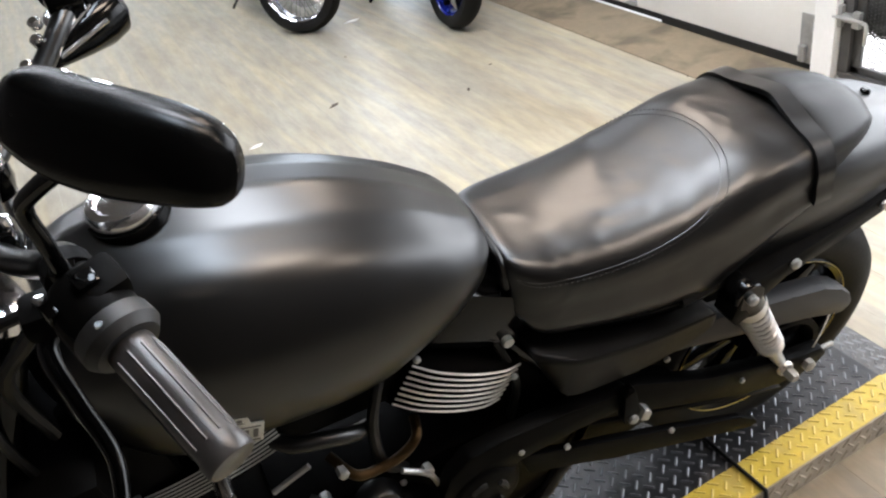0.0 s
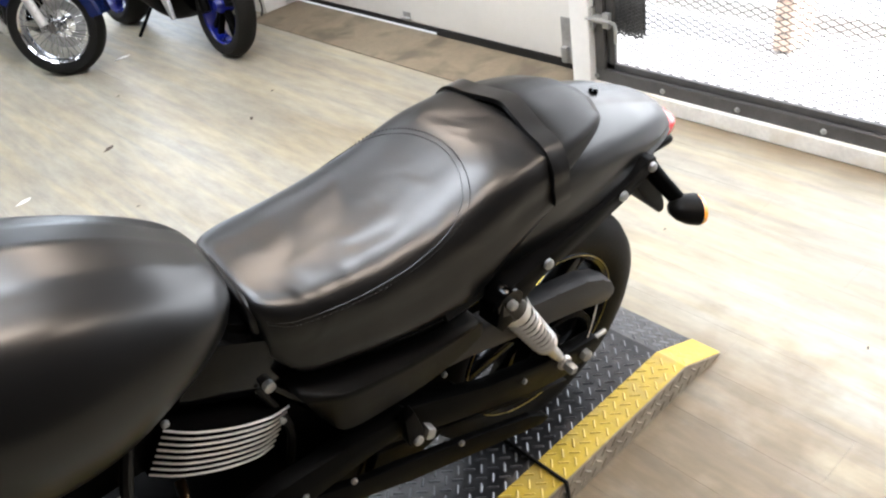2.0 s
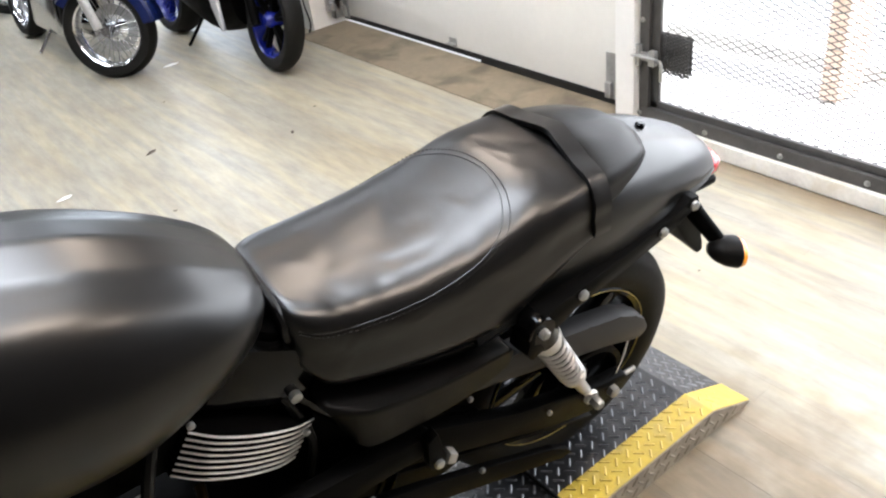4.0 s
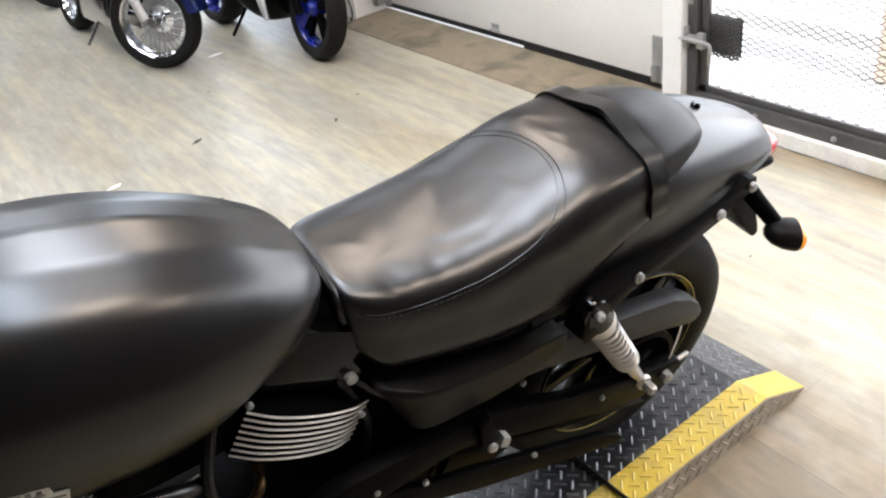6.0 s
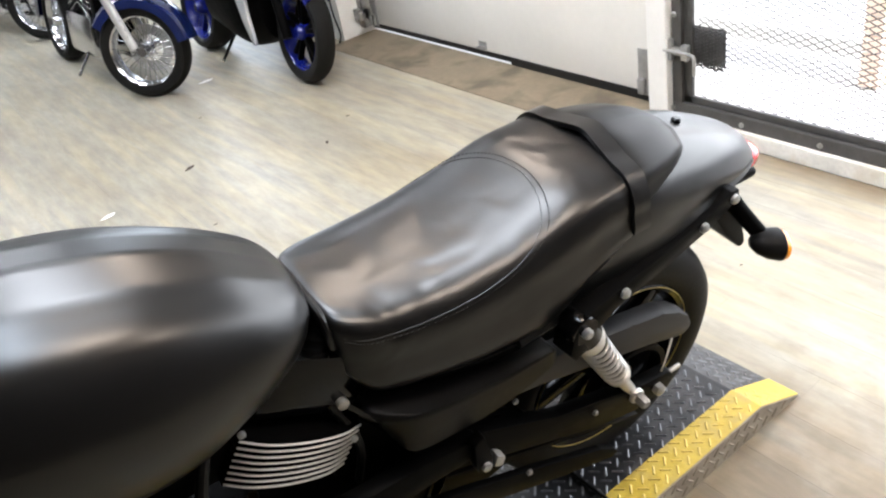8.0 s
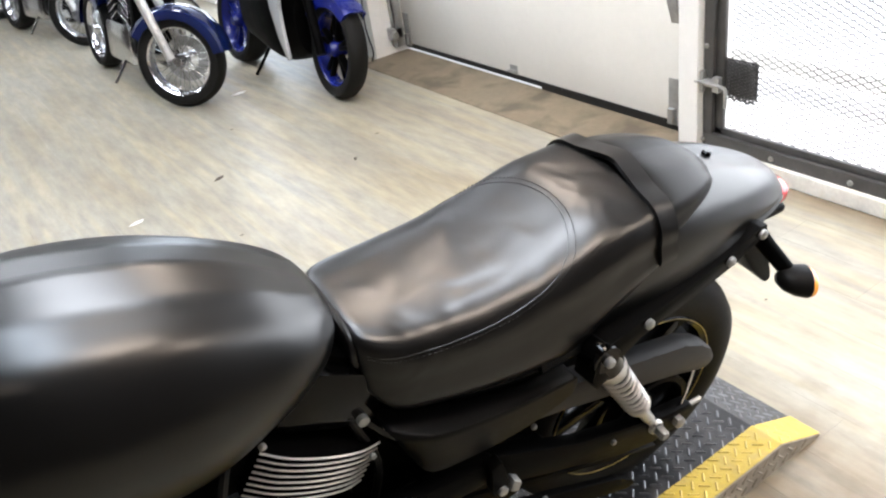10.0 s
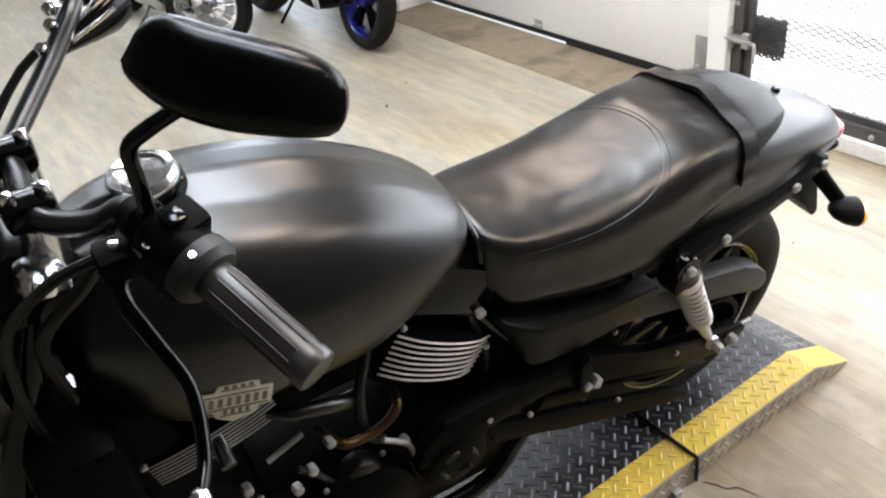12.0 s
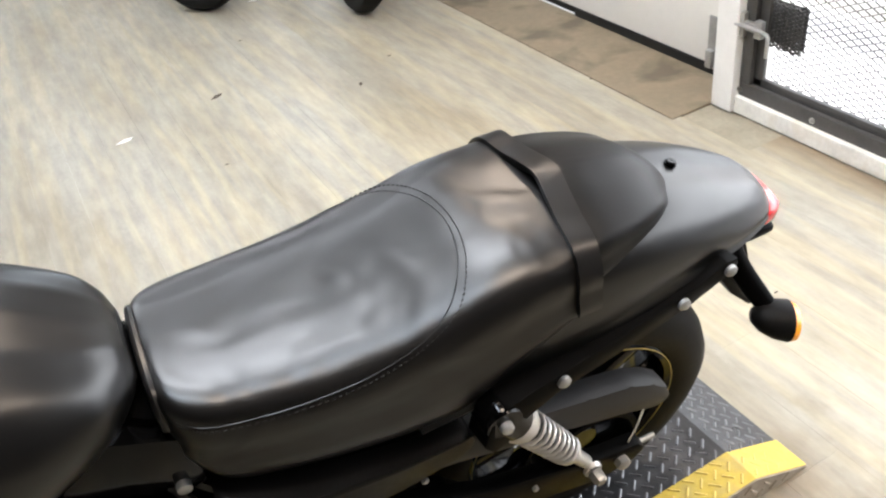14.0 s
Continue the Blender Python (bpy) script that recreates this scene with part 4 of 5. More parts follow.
part("drive_belt", plate([(-0.6, 0.47), (-0.05, 0.235), (0.04, 0.198), (0.045, 0.19), (-0.05, 0.226), (-0.6, 0.46)], -0.118, -0.095, 0.0), M_RUBBER, bike, "black toothed drive belt")

# rear shocks
for s in (-1, 1):
    top, bot = Vector((-0.202, s * 0.156, 0.674)), Vector((-0.006, s * 0.132, 0.322))
    d = (bot - top).normalized()
    m = axis_to(top, d, (0, 1, 0))
    L = (bot - top).length
    shock = part("shock_absorber", revolve([(0.05, 0.0), (0.05, 0.015), (0.28, 0.015), (0.28, 0.0)], m, 20, cap=False), M_GLOSS, bike, "silver coil-over rear shock")
    turns, pts = 8, []
    n = int(turns * 14)
    for k in range(n + 1):
        a = 2 * math.pi * turns * k / n
        pts.append(m @ Vector(((0.0255 - 0.002 * k / n) * math.cos(a), 0.1 + 0.175 * k / n, (0.0255 - 0.002 * k / n) * math.sin(a))))
    part("spring", tube(pts, 0.0034, 8, 1), M_SILVER, shock, "silver coil spring")
    part("spring_cup", revolve([(0.058, 0.0), (0.058, 0.0305), (0.064, 0.032), (0.084, 0.031), (0.092, 0.028), (0.098, 0.027), (0.098, 0.018)], m, 28, cap=False), M_SILVER, shock, "silver preload cup")
    part("lower_cup", revolve([(0.274, 0.015), (0.276, 0.025), (0.286, 0.025), (0.292, 0.02), (0.3, 0.013), (L - 0.012, 0.012), (L - 0.012, 0.0)], m, 24, cap=False), M_SILVER, shock)
    part("top_eye", revolve([(-0.03, 0.0), (-0.03, 0.026), (-0.02, 0.03), (0.02, 0.03), (0.03, 0.026), (0.03, 0.0)], axis_to(top, (0, 1, 0)), 24, cap=False), M_GLOSS, shock, "gloss black top mount")
    part("top_shroud", revolve([(-0.005, 0.02), (-0.005, 0.03), (0.03, 0.033), (0.058, 0.032), (0.058, 0.0)], m, 24), M_GLOSS, shock)
    part("top_bolt", revolve([(0, 0.0), (0, 0.009), (0.008, 0.009), (0.011, 0.006), (0.011, 0.0)], axis_to(top + Vector((0, s * 0.03, 0)), (0, s, 0)), 14, cap=False), M_BOLT, shock, "bright domed bolt")
    part("bottom_eye", revolve([(-0.018, 0.0), (-0.018, 0.015), (-0.015, 0.017), (0.015, 0.017), (0.018, 0.015), (0.018, 0.0)], axis_to(bot, (0, 1, 0)), 20, cap=False), M_SILVER, shock)
    part("bottom_bolt", revolve([(0, 0.0), (0, 0.013), (0.016, 0.013), (0.022, 0.009), (0.022, 0.0)], axis_to(bot + Vector((0, s * 0.02, 0)), (0, s, 0)), 6, cap=False), M_BOLT, shock, "bright lower nut")
part("reflector", box(-0.1, -0.04, -0.105, -0.1, 0.60, 0.635, 0.003, m=Matrix.Translation((0, 0, 0))), M_CLEAR, bike, "pale warning label inside the fender")

part("battery_box", box(-0.62, -0.26, -0.085, 0.1, 0.3, 0.7, 0.02), M_PLASTIC, bike, "black battery box behind the side cover")

# side cover: two planes that meet in a soft ridge
def ridge_cover(upper, ridge, lower, depth):
    """A hollow cover skinned from its inner back over upper edge, ridge and lower edge; rows of (x, y, z)."""
    cols = []
    for u, r, l in zip(spline(upper, 5), spline(ridge, 5), spline(lower, 5)):
        cols.append([Vector((u.x, depth, u.z - 0.004)), u, u.lerp(r, 0.5), u.lerp(r, 0.9), r.lerp(l, 0.1) * 0.5 + u.lerp(r, 0.9) * 0.5 + Vector((0, -0.001, 0)), r.lerp(l, 0.12), r.lerp(l, 0.55), l, Vector((l.x, depth, l.z + 0.01))])
    return rings(bmesh.new(), cols)


part("side_cover", ridge_cover([(-0.562, -0.125, 0.688), (-0.545, -0.132, 0.69), (-0.46, -0.138, 0.668), (-0.35, -0.14, 0.648), (-0.25, -0.142, 0.632), (-0.232, -0.14, 0.622)],
                               [(-0.556, -0.138, 0.68), (-0.505, -0.166, 0.68), (-0.44, -0.171, 0.668), (-0.35, -0.172, 0.656), (-0.262, -0.17, 0.65), (-0.236, -0.158, 0.63)],
                               [(-0.535, -0.135, 0.62), (-0.508, -0.15, 0.578), (-0.44, -0.153, 0.566), (-0.34, -0.154, 0.565), (-0.25, -0.154, 0.585), (-0.228, -0.15, 0.6)], -0.06), M_COVER, bike, "black plastic side cover with a ridge", angle=60)
for s in (-1, 1):
    part("frame_tube", tube([(-0.66, s * 0.05, 0.82), (-0.58, s * 0.07, 0.76), (-0.48, s * 0.1, 0.69), (-0.32, s * 0.12, 0.66), (-0.15, s * 0.13, 0.675)], 0.016, 10, 4), M_GLOSS, bike, "gloss black frame tube")
    part("frame_tube", tube([(-0.68, s * 0.05, 0.83), (-0.6, s * 0.075, 0.72), (-0.52, s * 0.09, 0.6), (-0.48, s * 0.1, 0.54), (-0.45, s * 0.11, 0.42), (-0.5, s * 0.1, 0.3)], 0.017, 10, 4), M_GLOSS, bike, "gloss black frame tube")
    part("cradle_tube", tube([(-1.16, s * 0.04, 0.86), (-1.15, s * 0.09, 0.6), (-1.1, s * 0.11, 0.33), (-0.98, s * 0.12, 0.24), (-0.6, s * 0.12, 0.22), (-0.48, s * 0.11, 0.32)], 0.018, 10, 4), M_GLOSS, bike, "gloss black frame tube")

# engine
engine = part("engine", box(-0.99, -0.5, -0.115, 0.115, 0.24, 0.52, 0.03), M_ENGINE, bike, "black twin-cylinder engine with bright-edged fins")
part("primary_cover", revolve([(0.0, 0.13), (0.03, 0.125), (0.05, 0.1), (0.055, 0.0)], axis_to((-0.86, -0.115, 0.38), (0, -1, 0)), 36), M_ENGINE, bike, "black round primary cover")


def fin_stack(cx, cz, tilt, count, name, pitch=0.0108, bright=0.0019, bow=0.02, half=0.1, w=0.108):
    """A finned cylinder: thin plates with bright ground edges, across an inclined axis."""
    m = Matrix.Translation((cx, 0, cz)) @ pose(0, 0, 0, 0, tilt, 0)
    cyl = part(name, revolve([(-0.11, 0.0), (-0.11, 0.075), (0.16, 0.075), (0.16, 0.0)], m @ pose(0, 0, 0, 90, 0, 0), 28, cap=False), M_ENGINE, bike, "black finned cylinder")
    for k in range(count):
        z = -0.05 + k * pitch
        outline = [(-half, -w + bow), (-half * 0.6, -w + bow * 0.27), (0.0, -w), (half * 0.6, -w + bow * 0.27), (half, -w + bow), (half, w - bow), (half * 0.6, w - bow * 0.27), (0, w), (-half * 0.6, w - bow * 0.27), (-half, w - bow)]
        bm = bmesh.new()
        rings(bm, [[Vector((x, y, zz)) for x, y in outline] for zz in (z - 0.0022, z + 0.0022)])
        bm.transform(m)
        fin = part("fin", bm, M_ENGINE, cyl)
        edge = [(-half + 0.001, -w + bow - 0.001), (-half * 0.6, -w + bow * 0.27 - 0.0012), (0.0, -w - 0.0014), (half * 0.6, -w + bow * 0.27 - 0.0012), (half - 0.001, -w + bow - 0.001)]
        bm = tube([m @ Vector((x, y, z)) for x, y in edge], bright, 6, 3)
        part("fin_edge", bm, M_ALU, cyl, "bright machined fin edge" if k == 0 else "")
    return cyl


fin_stack(-0.667, 0.678, 31, 8, "rear_cylinder", w=0.126)
fin_stack(-1.036, 0.732, -11, 7, "front_cylinder", 0.0078, 0.0013, 0.006, 0.095, 0.11)
for cx, cz, tilt in ((-0.667, 0.678, 31),):
    m = Matrix.Translation((cx, 0, cz)) @ pose(0, 0, 0, 0, tilt, 0)
    part("cylinder_head", box(-0.085, 0.085, -0.1, 0.1, 0.045, 0.15, 0.02, m=m), M_GLOSS, bike, "gloss black cylinder head")
    part("head_bolt", revolve([(0, 0.0), (0, 0.009), (0.01, 0.009), (0.012, 0.0)], m @ axis_to((0.05, -0.1, 0.07), (0, -1, 0)), 12, cap=False), M_BOLT, bike, "bright engine bolt")
part("spark_cable", tube([(-0.76, -0.07, 0.78), (-0.795, -0.1, 0.72), (-0.815, -0.115, 0.66), (-0.81, -0.115, 0.56), (-0.77, -0.1, 0.5)], 0.009, 8, 4), M_CABLE, bike, "black ignition cable")
part("hose", tube([(-0.63, -0.07, 0.8), (-0.6, -0.095, 0.7), (-0.575, -0.105, 0.6), (-0.59, -0.1, 0.5)], 0.007, 8, 4), M_CABLE, bike, "black hose")
part("air_box", box(-0.95, -0.73, -0.09, 0.09, 0.66, 0.78, 0.03), M_PLASTIC, bike, "black air box between the cylinders")
part("exhaust_pipe", tube([(-0.885, -0.09, 0.605), (-0.86, -0.13, 0.592), (-0.825, -0.132, 0.583), (-0.785, -0.13, 0.588), (-0.755, -0.12, 0.602), (-0.745, -0.09, 0.61)], 0.008, 14, 5), M_BRONZE, bike, "heat-tinted exhaust header")
pc = part("sprocket_cover", revolve([(0.0, 0.07), (0.02, 0.068), (0.034, 0.06), (0.038, 0.054), (0.038, 0.0)], axis_to((-0.667, -0.13, 0.43), (0, -1, 0)), 40), M_ENGINE, bike, "black round sprocket cover with curved slots")
for k in range(4):
    pts = [(-0.667 + 0.034 * math.cos(a), -0.169, 0.43 + 0.034 * math.sin(a)) for a in [radians(k * 90 + j * 12) for j in range(5)]]
    part("slot", tube(pts, 0.006, 6, 2), M_SEAL, pc)
part("cover_arm", plate([(-0.745, 0.46), (-0.725, 0.51), (-0.69, 0.545), (-0.63, 0.553), (-0.5, 0.545), (-0.4, 0.53), (-0.385, 0.51), (-0.39, 0.482), (-0.5, 0.482), (-0.6, 0.472), (-0.66, 0.43)], -0.162, -0.13, 0.008), M_PLASTIC, bike, "black cover arm above the drive belt")
peg = part("peg_bracket", plate([(-0.432, 0.56), (-0.412, 0.57), (-0.396, 0.505), (-0.398, 0.48), (-0.412, 0.474), (-0.426, 0.48), (-0.43, 0.5)], -0.178, -0.155, 0.004), M_ENGINE, bike, "black passenger peg bracket")
part("peg_pivot", revolve([(0, 0.0), (0, 0.009), (0.006, 0.009), (0.008, 0.006), (0.008, 0.0)], axis_to((-0.412, -0.178, 0.492), (0, -1, 0)), 16, cap=False), M_BOLT, peg, "bright pivot bolt")
peg.location = (0.016, 0, -0.02)
part("peg_clevis", plate([(-0.396, 0.474), (-0.388, 0.5), (-0.372, 0.485), (-0.378, 0.462)], -0.18, -0.16, 0.004), M_BOLT, peg, "cast alloy clevis")
for x, y, z in ((-0.59, -0.125, 0.655), (-0.735, -0.12, 0.78), (-0.52, -0.17, 0.47), (-0.3, -0.172, 0.36), (-0.6, -0.16, 0.5), (-0.79, -0.12, 0.5), (-0.9, -0.135, 0.5), (-1.0, -0.13, 0.56), (-1.13, -0.12, 0.74), (-0.3, -0.13, 0.52), (-0.12, -0.145, 0.36)):
    part("small_bolt", revolve([(0, 0.0), (0, 0.0055), (0.005, 0.0055), (0.007, 0.003), (0.007, 0.0)], axis_to((x, y, z), (0, -1, 0)), 10, cap=False), M_BOLT, bike, "small bright bolt")
part("cylinder_bolt", tube([(-1.03, -0.105, 0.712), (-1.03, -0.15, 0.697)], 0.0125, 12, 1), M_CHROME, bike, "chrome plug")
part("side_stand", tube([(-0.85, -0.12, 0.24), (-0.82, -0.2, 0.12), (-0.79, -0.262, 0.003)], 0.012, 10, 1), M_GLOSS, bike, "black side stand on the platform")
part("shift_lever", tube([(-0.86, -0.16, 0.3), (-0.98, -0.17, 0.31), (-1.08, -0.18, 0.34)], 0.008, 8, 3), M_CHROME, bike, "chrome shift lever")
part("muffler", tube([(-0.6, 0.17, 0.3), (-0.4, 0.19, 0.32), (0.0, 0.2, 0.36), (0.25, 0.2, 0.38)], [0.025, 0.045, 0.05, 0.045], 20, 4), M_GLOSS, bike, "black muffler")

part("radiator_shroud", box(-1.25, -1.14, -0.165, 0.165, 0.36, 0.85, 0.025), M_PLASTIC, bike, "black radiator shroud")
part("down_tube_cover", plate([(-1.15, 0.84), (-1.08, 0.8), (-1.06, 0.62), (-0.98, 0.5), (-0.98, 0.3), (-1.12, 0.3), (-1.2, 0.5)], -0.1, 0.1, 0.01), M_ENGINE, bike, "black frame and engine mount")

# front end; drawn round the steering head, then set back into its place
before_front = set(bike.children)
fork = part("front_fork", tube([(-1.17, -0.09, 1.08), (-1.5, -0.09, 0.3)], 0.024, 16, 1), M_GLOSS, bike, "black front fork leg")
part("front_fork", tube([(-1.17, 0.09, 1.08), (-1.5, 0.09, 0.3)], 0.024, 16, 1), M_GLOSS, bike, "black front fork leg")
FX = Vector((-1.5, 0, 0.298))
fw = part("front_wheel", ring([(-0.04, 0.205), (-0.045, 0.215), (-0.02, 0.21), (0.02, 0.21), (0.045, 0.215), (0.04, 0.205), (0, 0.195)], Matrix.Translation(FX), 48), M_GLOSS, bike, "gloss black front wheel")
part("tyre", ring([(-0.04, 0.214), (-0.052, 0.24), (-0.048, 0.27), (-0.03, 0.288), (0, 0.297), (0.03, 0.288), (0.048, 0.27), (0.052, 0.24), (0.04, 0.214), (0, 0.208)], Matrix.Translation(FX), 60), M_RUBBER, fw, "black rubber tyre")
for k in range(7):
    part("spoke", box(-0.014, 0.014, -0.014, 0.014, 0.02, 0.205, 0.004, m=Matrix.Translation(FX) @ pose(0, 0, 0, 0, k * 360 / 7, 0)), M_GLOSS, fw)
part("front_fender", tube([(-1.5 + 0.32 * math.cos(a), 0, 0.298 + 0.32 * math.sin(a)) for a in [radians(40 + 12 * j) for j in range(10)]], 0.05, 12, 2), M_TANK, bike, "satin black front fender")
tr = part("top_clamp", box(-1.225, -1.135, -0.115, 0.115, 1.045, 1.08, 0.012), M_GLOSS, bike, "gloss black top fork clamp")
for y in (-0.055, 0.055):
    part("riser", revolve([(0.0, 0.024), (0.055, 0.022), (0.06, 0.0)], axis_to((-1.15, y, 1.075), (0.1, 0, 1), (0, 1, 0)), 20), M_CHROME, tr, "chrome bar riser")
    part("riser_cap", box(-1.175, -1.12, y - 0.02, y + 0.02, 1.13, 1.165, 0.01), M_GLOSS, tr)
    for k in (-0.018, 0.018):
        part("riser_bolt", revolve([(0, 0.0), (0, 0.008), (0.01, 0.008), (0.013, 0.0)], axis_to((-1.147 + k, y, 1.163), (0, 0, 1), (0, 1, 0)), 10, cap=False), M_CHROME, tr, "chrome cap bolt")
for y in (-0.09, 0.09):
    part("fork_cap", revolve([(0, 0.026), (0.02, 0.026), (0.026, 0.016), (0.026, 0.0)], axis_to((-1.168, y, 1.078), (0.35, 0, 1), (0, 1, 0)), 20), M_CHROME, tr, "chrome fork cap")
head = part("headlight_cowl", loft([
    (-1.38, (0, 1.04), (0.05, 1.03), (0.085, 1.0), (0.1, 0.95), (0.095, 0.9), (0.06, 0.86), (0, 0.85)),
    (-1.32, (0, 1.10), (0.06, 1.085), (0.1, 1.04), (0.115, 0.96), (0.11, 0.9), (0.07, 0.85), (0, 0.84)),
    (-1.25, (0, 1.13), (0.06, 1.11), (0.1, 1.05), (0.11, 0.96), (0.1, 0.9), (0.07, 0.86), (0, 0.85)),
], 5, 5), M_TANK, bike, "satin black headlight cowl")
part("gauge", revolve([(0, 0.0), (0, 0.045), (0.03, 0.048), (0.036, 0.044), (0.037, 0.0)], axis_to((-1.22, 0, 1.15), (0.45, 0, 1), (0, 1, 0)), 32, cap=False), M_GLOSS, bike, "round black speedometer")

bar_l = [(-1.147, 0.0, 1.147), (-1.147, -0.06, 1.147), (-1.128, -0.1, 1.152), (-1.092, -0.155, 1.178), (-1.068, -0.2, 1.215), (-1.05, -0.26, 1.232), (-1.034, -0.33, 1.219), (-0.992, -0.436, 1.18)]
bar_r = [(-1.147, 0.0, 1.147), (-1.147, 0.06, 1.147), (-1.125, 0.1, 1.155), (-1.065, 0.165, 1.19), (-1.02, 0.21, 1.225), (-0.995, 0.25, 1.24), (-0.978, 0.29, 1.243), (-0.915, 0.4, 1.225)]
bar = part("handlebar", tube(bar_l, 0.0135, 14, 5), M_TANK, bike, "gloss black handlebar")
part("handlebar", tube(bar_r, 0.0125, 14, 5), M_TANK, bike, "gloss black handlebar")
for pts, lever_y in ((bar_l, -1), (bar_r, 1)):
    a, b = Vector(pts[-2]), Vector(pts[-1])
    d = (b - a).normalized()
    m = axis_to(a, d)
    G = (b - a).length
    grip = part("grip", revolve([(0.0, 0.0), (0.0, 0.0175), (0.004, 0.0185), (G * 0.5, 0.0182), (G - 0.012, 0.0186), (G - 0.012, 0.02), (G - 0.002, 0.02), (G, 0.0185), (G + 0.001, 0.012), (G + 0.0005, 0.0)], m, 28, cap=False), M_GRIP, bike, "ribbed grey-black rubber hand grip")
    for k in range(10):
        ang = 2 * math.pi * k / 10
        part("rib", tube([m @ Vector((0.0184 * math.cos(ang), 0.012, 0.0184 * math.sin(ang))), m @ Vector((0.0184 * math.cos(ang), G - 0.02, 0.0184 * math.sin(ang)))], 0.0012, 5, 1), M_GRIP, grip)
    sw = part("switch_housing", join(revolve([(-0.068, 0.0), (-0.068, 0.022), (-0.06, 0.027), (-0.03, 0.029), (-0.008, 0.027), (-0.004, 0.0)], m, 24, cap=False), box(-0.018, 0.03, -0.06, -0.012, -0.03, 0.012, 0.009, m=m), box(-0.03, 0.004, -0.064, -0.03, -0.006, 0.03, 0.007, m=m)), M_PLASTIC, bike, "black switch housing")
    part("collar", revolve([(-0.02, 0.0), (-0.02, 0.031), (-0.006, 0.032), (0.002, 0.026), (0.002, 0.0)], m, 24, cap=False), M_SEAL, sw, "black rubber collar")
    part("switch_button", box(0.02, 0.032, -0.06, -0.045, 0.0, 0.016, 0.003, m=m), M_GLOSS, sw)
    part("switch_button", box(0.02, 0.03, -0.035, -0.022, -0.012, 0.006, 0.003, m=m), M_GLOSS, sw)
    part("switch_button", box(-0.012, 0.006, -0.055, -0.04, 0.024, 0.035, 0.003, m=m), M_GLOSS, sw)
    part("housing_screw", revolve([(0, 0.0), (0, 0.004), (0.003, 0.003), (0.003, 0.0)], m @ axis_to((0.01, -0.012, 0.028), (0, 0, 1), (0, 1, 0)), 10, cap=False), M_CHROME, sw, "bright housing screw")
perch = part("perch", join(box(-1.112, -1.07, -0.262, -0.222, 1.185, 1.214, 0.01), tube([(-1.064, -0.232, 1.229), (-1.06, -0.252, 1.231)], 0.021, 18, 1)), M_PLASTIC, bike, "black lever perch")
part("pivot_screw", revolve([(0, 0.0), (0, 0.006), (0.004, 0.005), (0.005, 0.0)], axis_to((-1.092, -0.242, 1.213), (0, 0, 1), (0, 1, 0)), 12, cap=False), M_CHROME, perch, "bright pivot screw")
lev = part("clutch_lever", tube([(-1.085, -0.235, 1.195), (-1.102, -0.262, 1.175), (-1.092, -0.305, 1.152), (-1.08, -0.35, 1.125), (-1.09, -0.4, 1.103), (-1.105, -0.432, 1.096)], [0.011, 0.009, 0.0075, 0.0068, 0.0064, 0.006], 12, 5), M_GLOSS, bike, "gloss black clutch lever")
part("lever_ball", revolve([(-0.011, 0.0), (-0.009, 0.006), (-0.004, 0.01), (0.004, 0.01), (0.009, 0.006), (0.011, 0.0)], axis_to((-1.108, -0.437, 1.094), (0, -1, -0.3)), 16, cap=False), M_CHROME, lev, "rounded bright lever end")
part("brake_lever", tube([(-1.02, 0.24, 1.205), (-1.035, 0.28, 1.2), (-1.02, 0.33, 1.19), (-0.985, 0.4, 1.175), (-0.97, 0.43, 1.175)], [0.011, 0.01, 0.009, 0.0075, 0.0075], 12, 5), M_CHROME, bike, "polished brake lever")
rm_ = axis_to((-1.065, 0.175, 1.188), (0.72, 0.62, 0.1))
res = part("brake_reservoir", revolve([(0.0, 0.0), (0.004, 0.007), (0.03, 0.013), (0.07, 0.025), (0.105, 0.034), (0.13, 0.034), (0.142, 0.024), (0.147, 0.0)], rm_, 28, cap=False), M_GLOSS, bike, "gloss black tapered brake reservoir with chrome ribs")
for ang in (20, 65, 110, 160):
    c, s_ = math.cos(radians(ang)), math.sin(radians(ang))
    part("rib", tube([rm_ @ Vector((0.0135 * c, 0.03, 0.0135 * s_)), rm_ @ Vector((0.0255 * c, 0.07, 0.0255 * s_)), rm_ @ Vector((0.0335 * c, 0.1, 0.0335 * s_))], 0.0032, 8, 3), M_CHROME, res, "chrome rib")
for x, y, z in ((-1.045, 0.2, 1.238), (-1.07, 0.17, 1.205), (-1.05, 0.19, 1.222)):
    part("reservoir_screw", revolve([(0, 0.0), (0, 0.008), (0.008, 0.008), (0.011, 0.005), (0.011, 0.0)], axis_to((x, y, z - 0.005), (-0.2, -0.4, 1), (0, 1, 0)), 12, cap=False), M_CHROME, res, "bright screw")
part("throttle_housing", join(revolve([(-0.075, 0.0), (-0.075, 0.024), (-0.06, 0.031), (-0.02, 0.032), (-0.004, 0.026), (-0.004, 0.0)], axis_to(bar_r[-2], Vector(bar_r[-1]) - Vector(bar_r[-2])), 24, cap=False), box(-1.03, -0.985, 0.21, 0.26, 1.225, 1.262, 0.012)), M_GLOSS, bike, "black throttle and switch housing")
part("clutch_cable", tube([(-1.1, -0.22, 1.19), (-1.16, -0.2, 1.16), (-1.22, -0.14, 1.05), (-1.23, -0.11, 0.85), (-1.16, -0.12, 0.6), (-1.05, -0.13, 0.45)], 0.006, 8, 4), M_CABLE, bike, "black clutch cable")
part("wiring", tube([(-1.08, -0.19, 1.19), (-1.13, -0.17, 1.12), (-1.19, -0.13, 1.03), (-1.19, -0.1, 0.9)], 0.008, 8, 4), M_CABLE, bike, "black wiring loom")
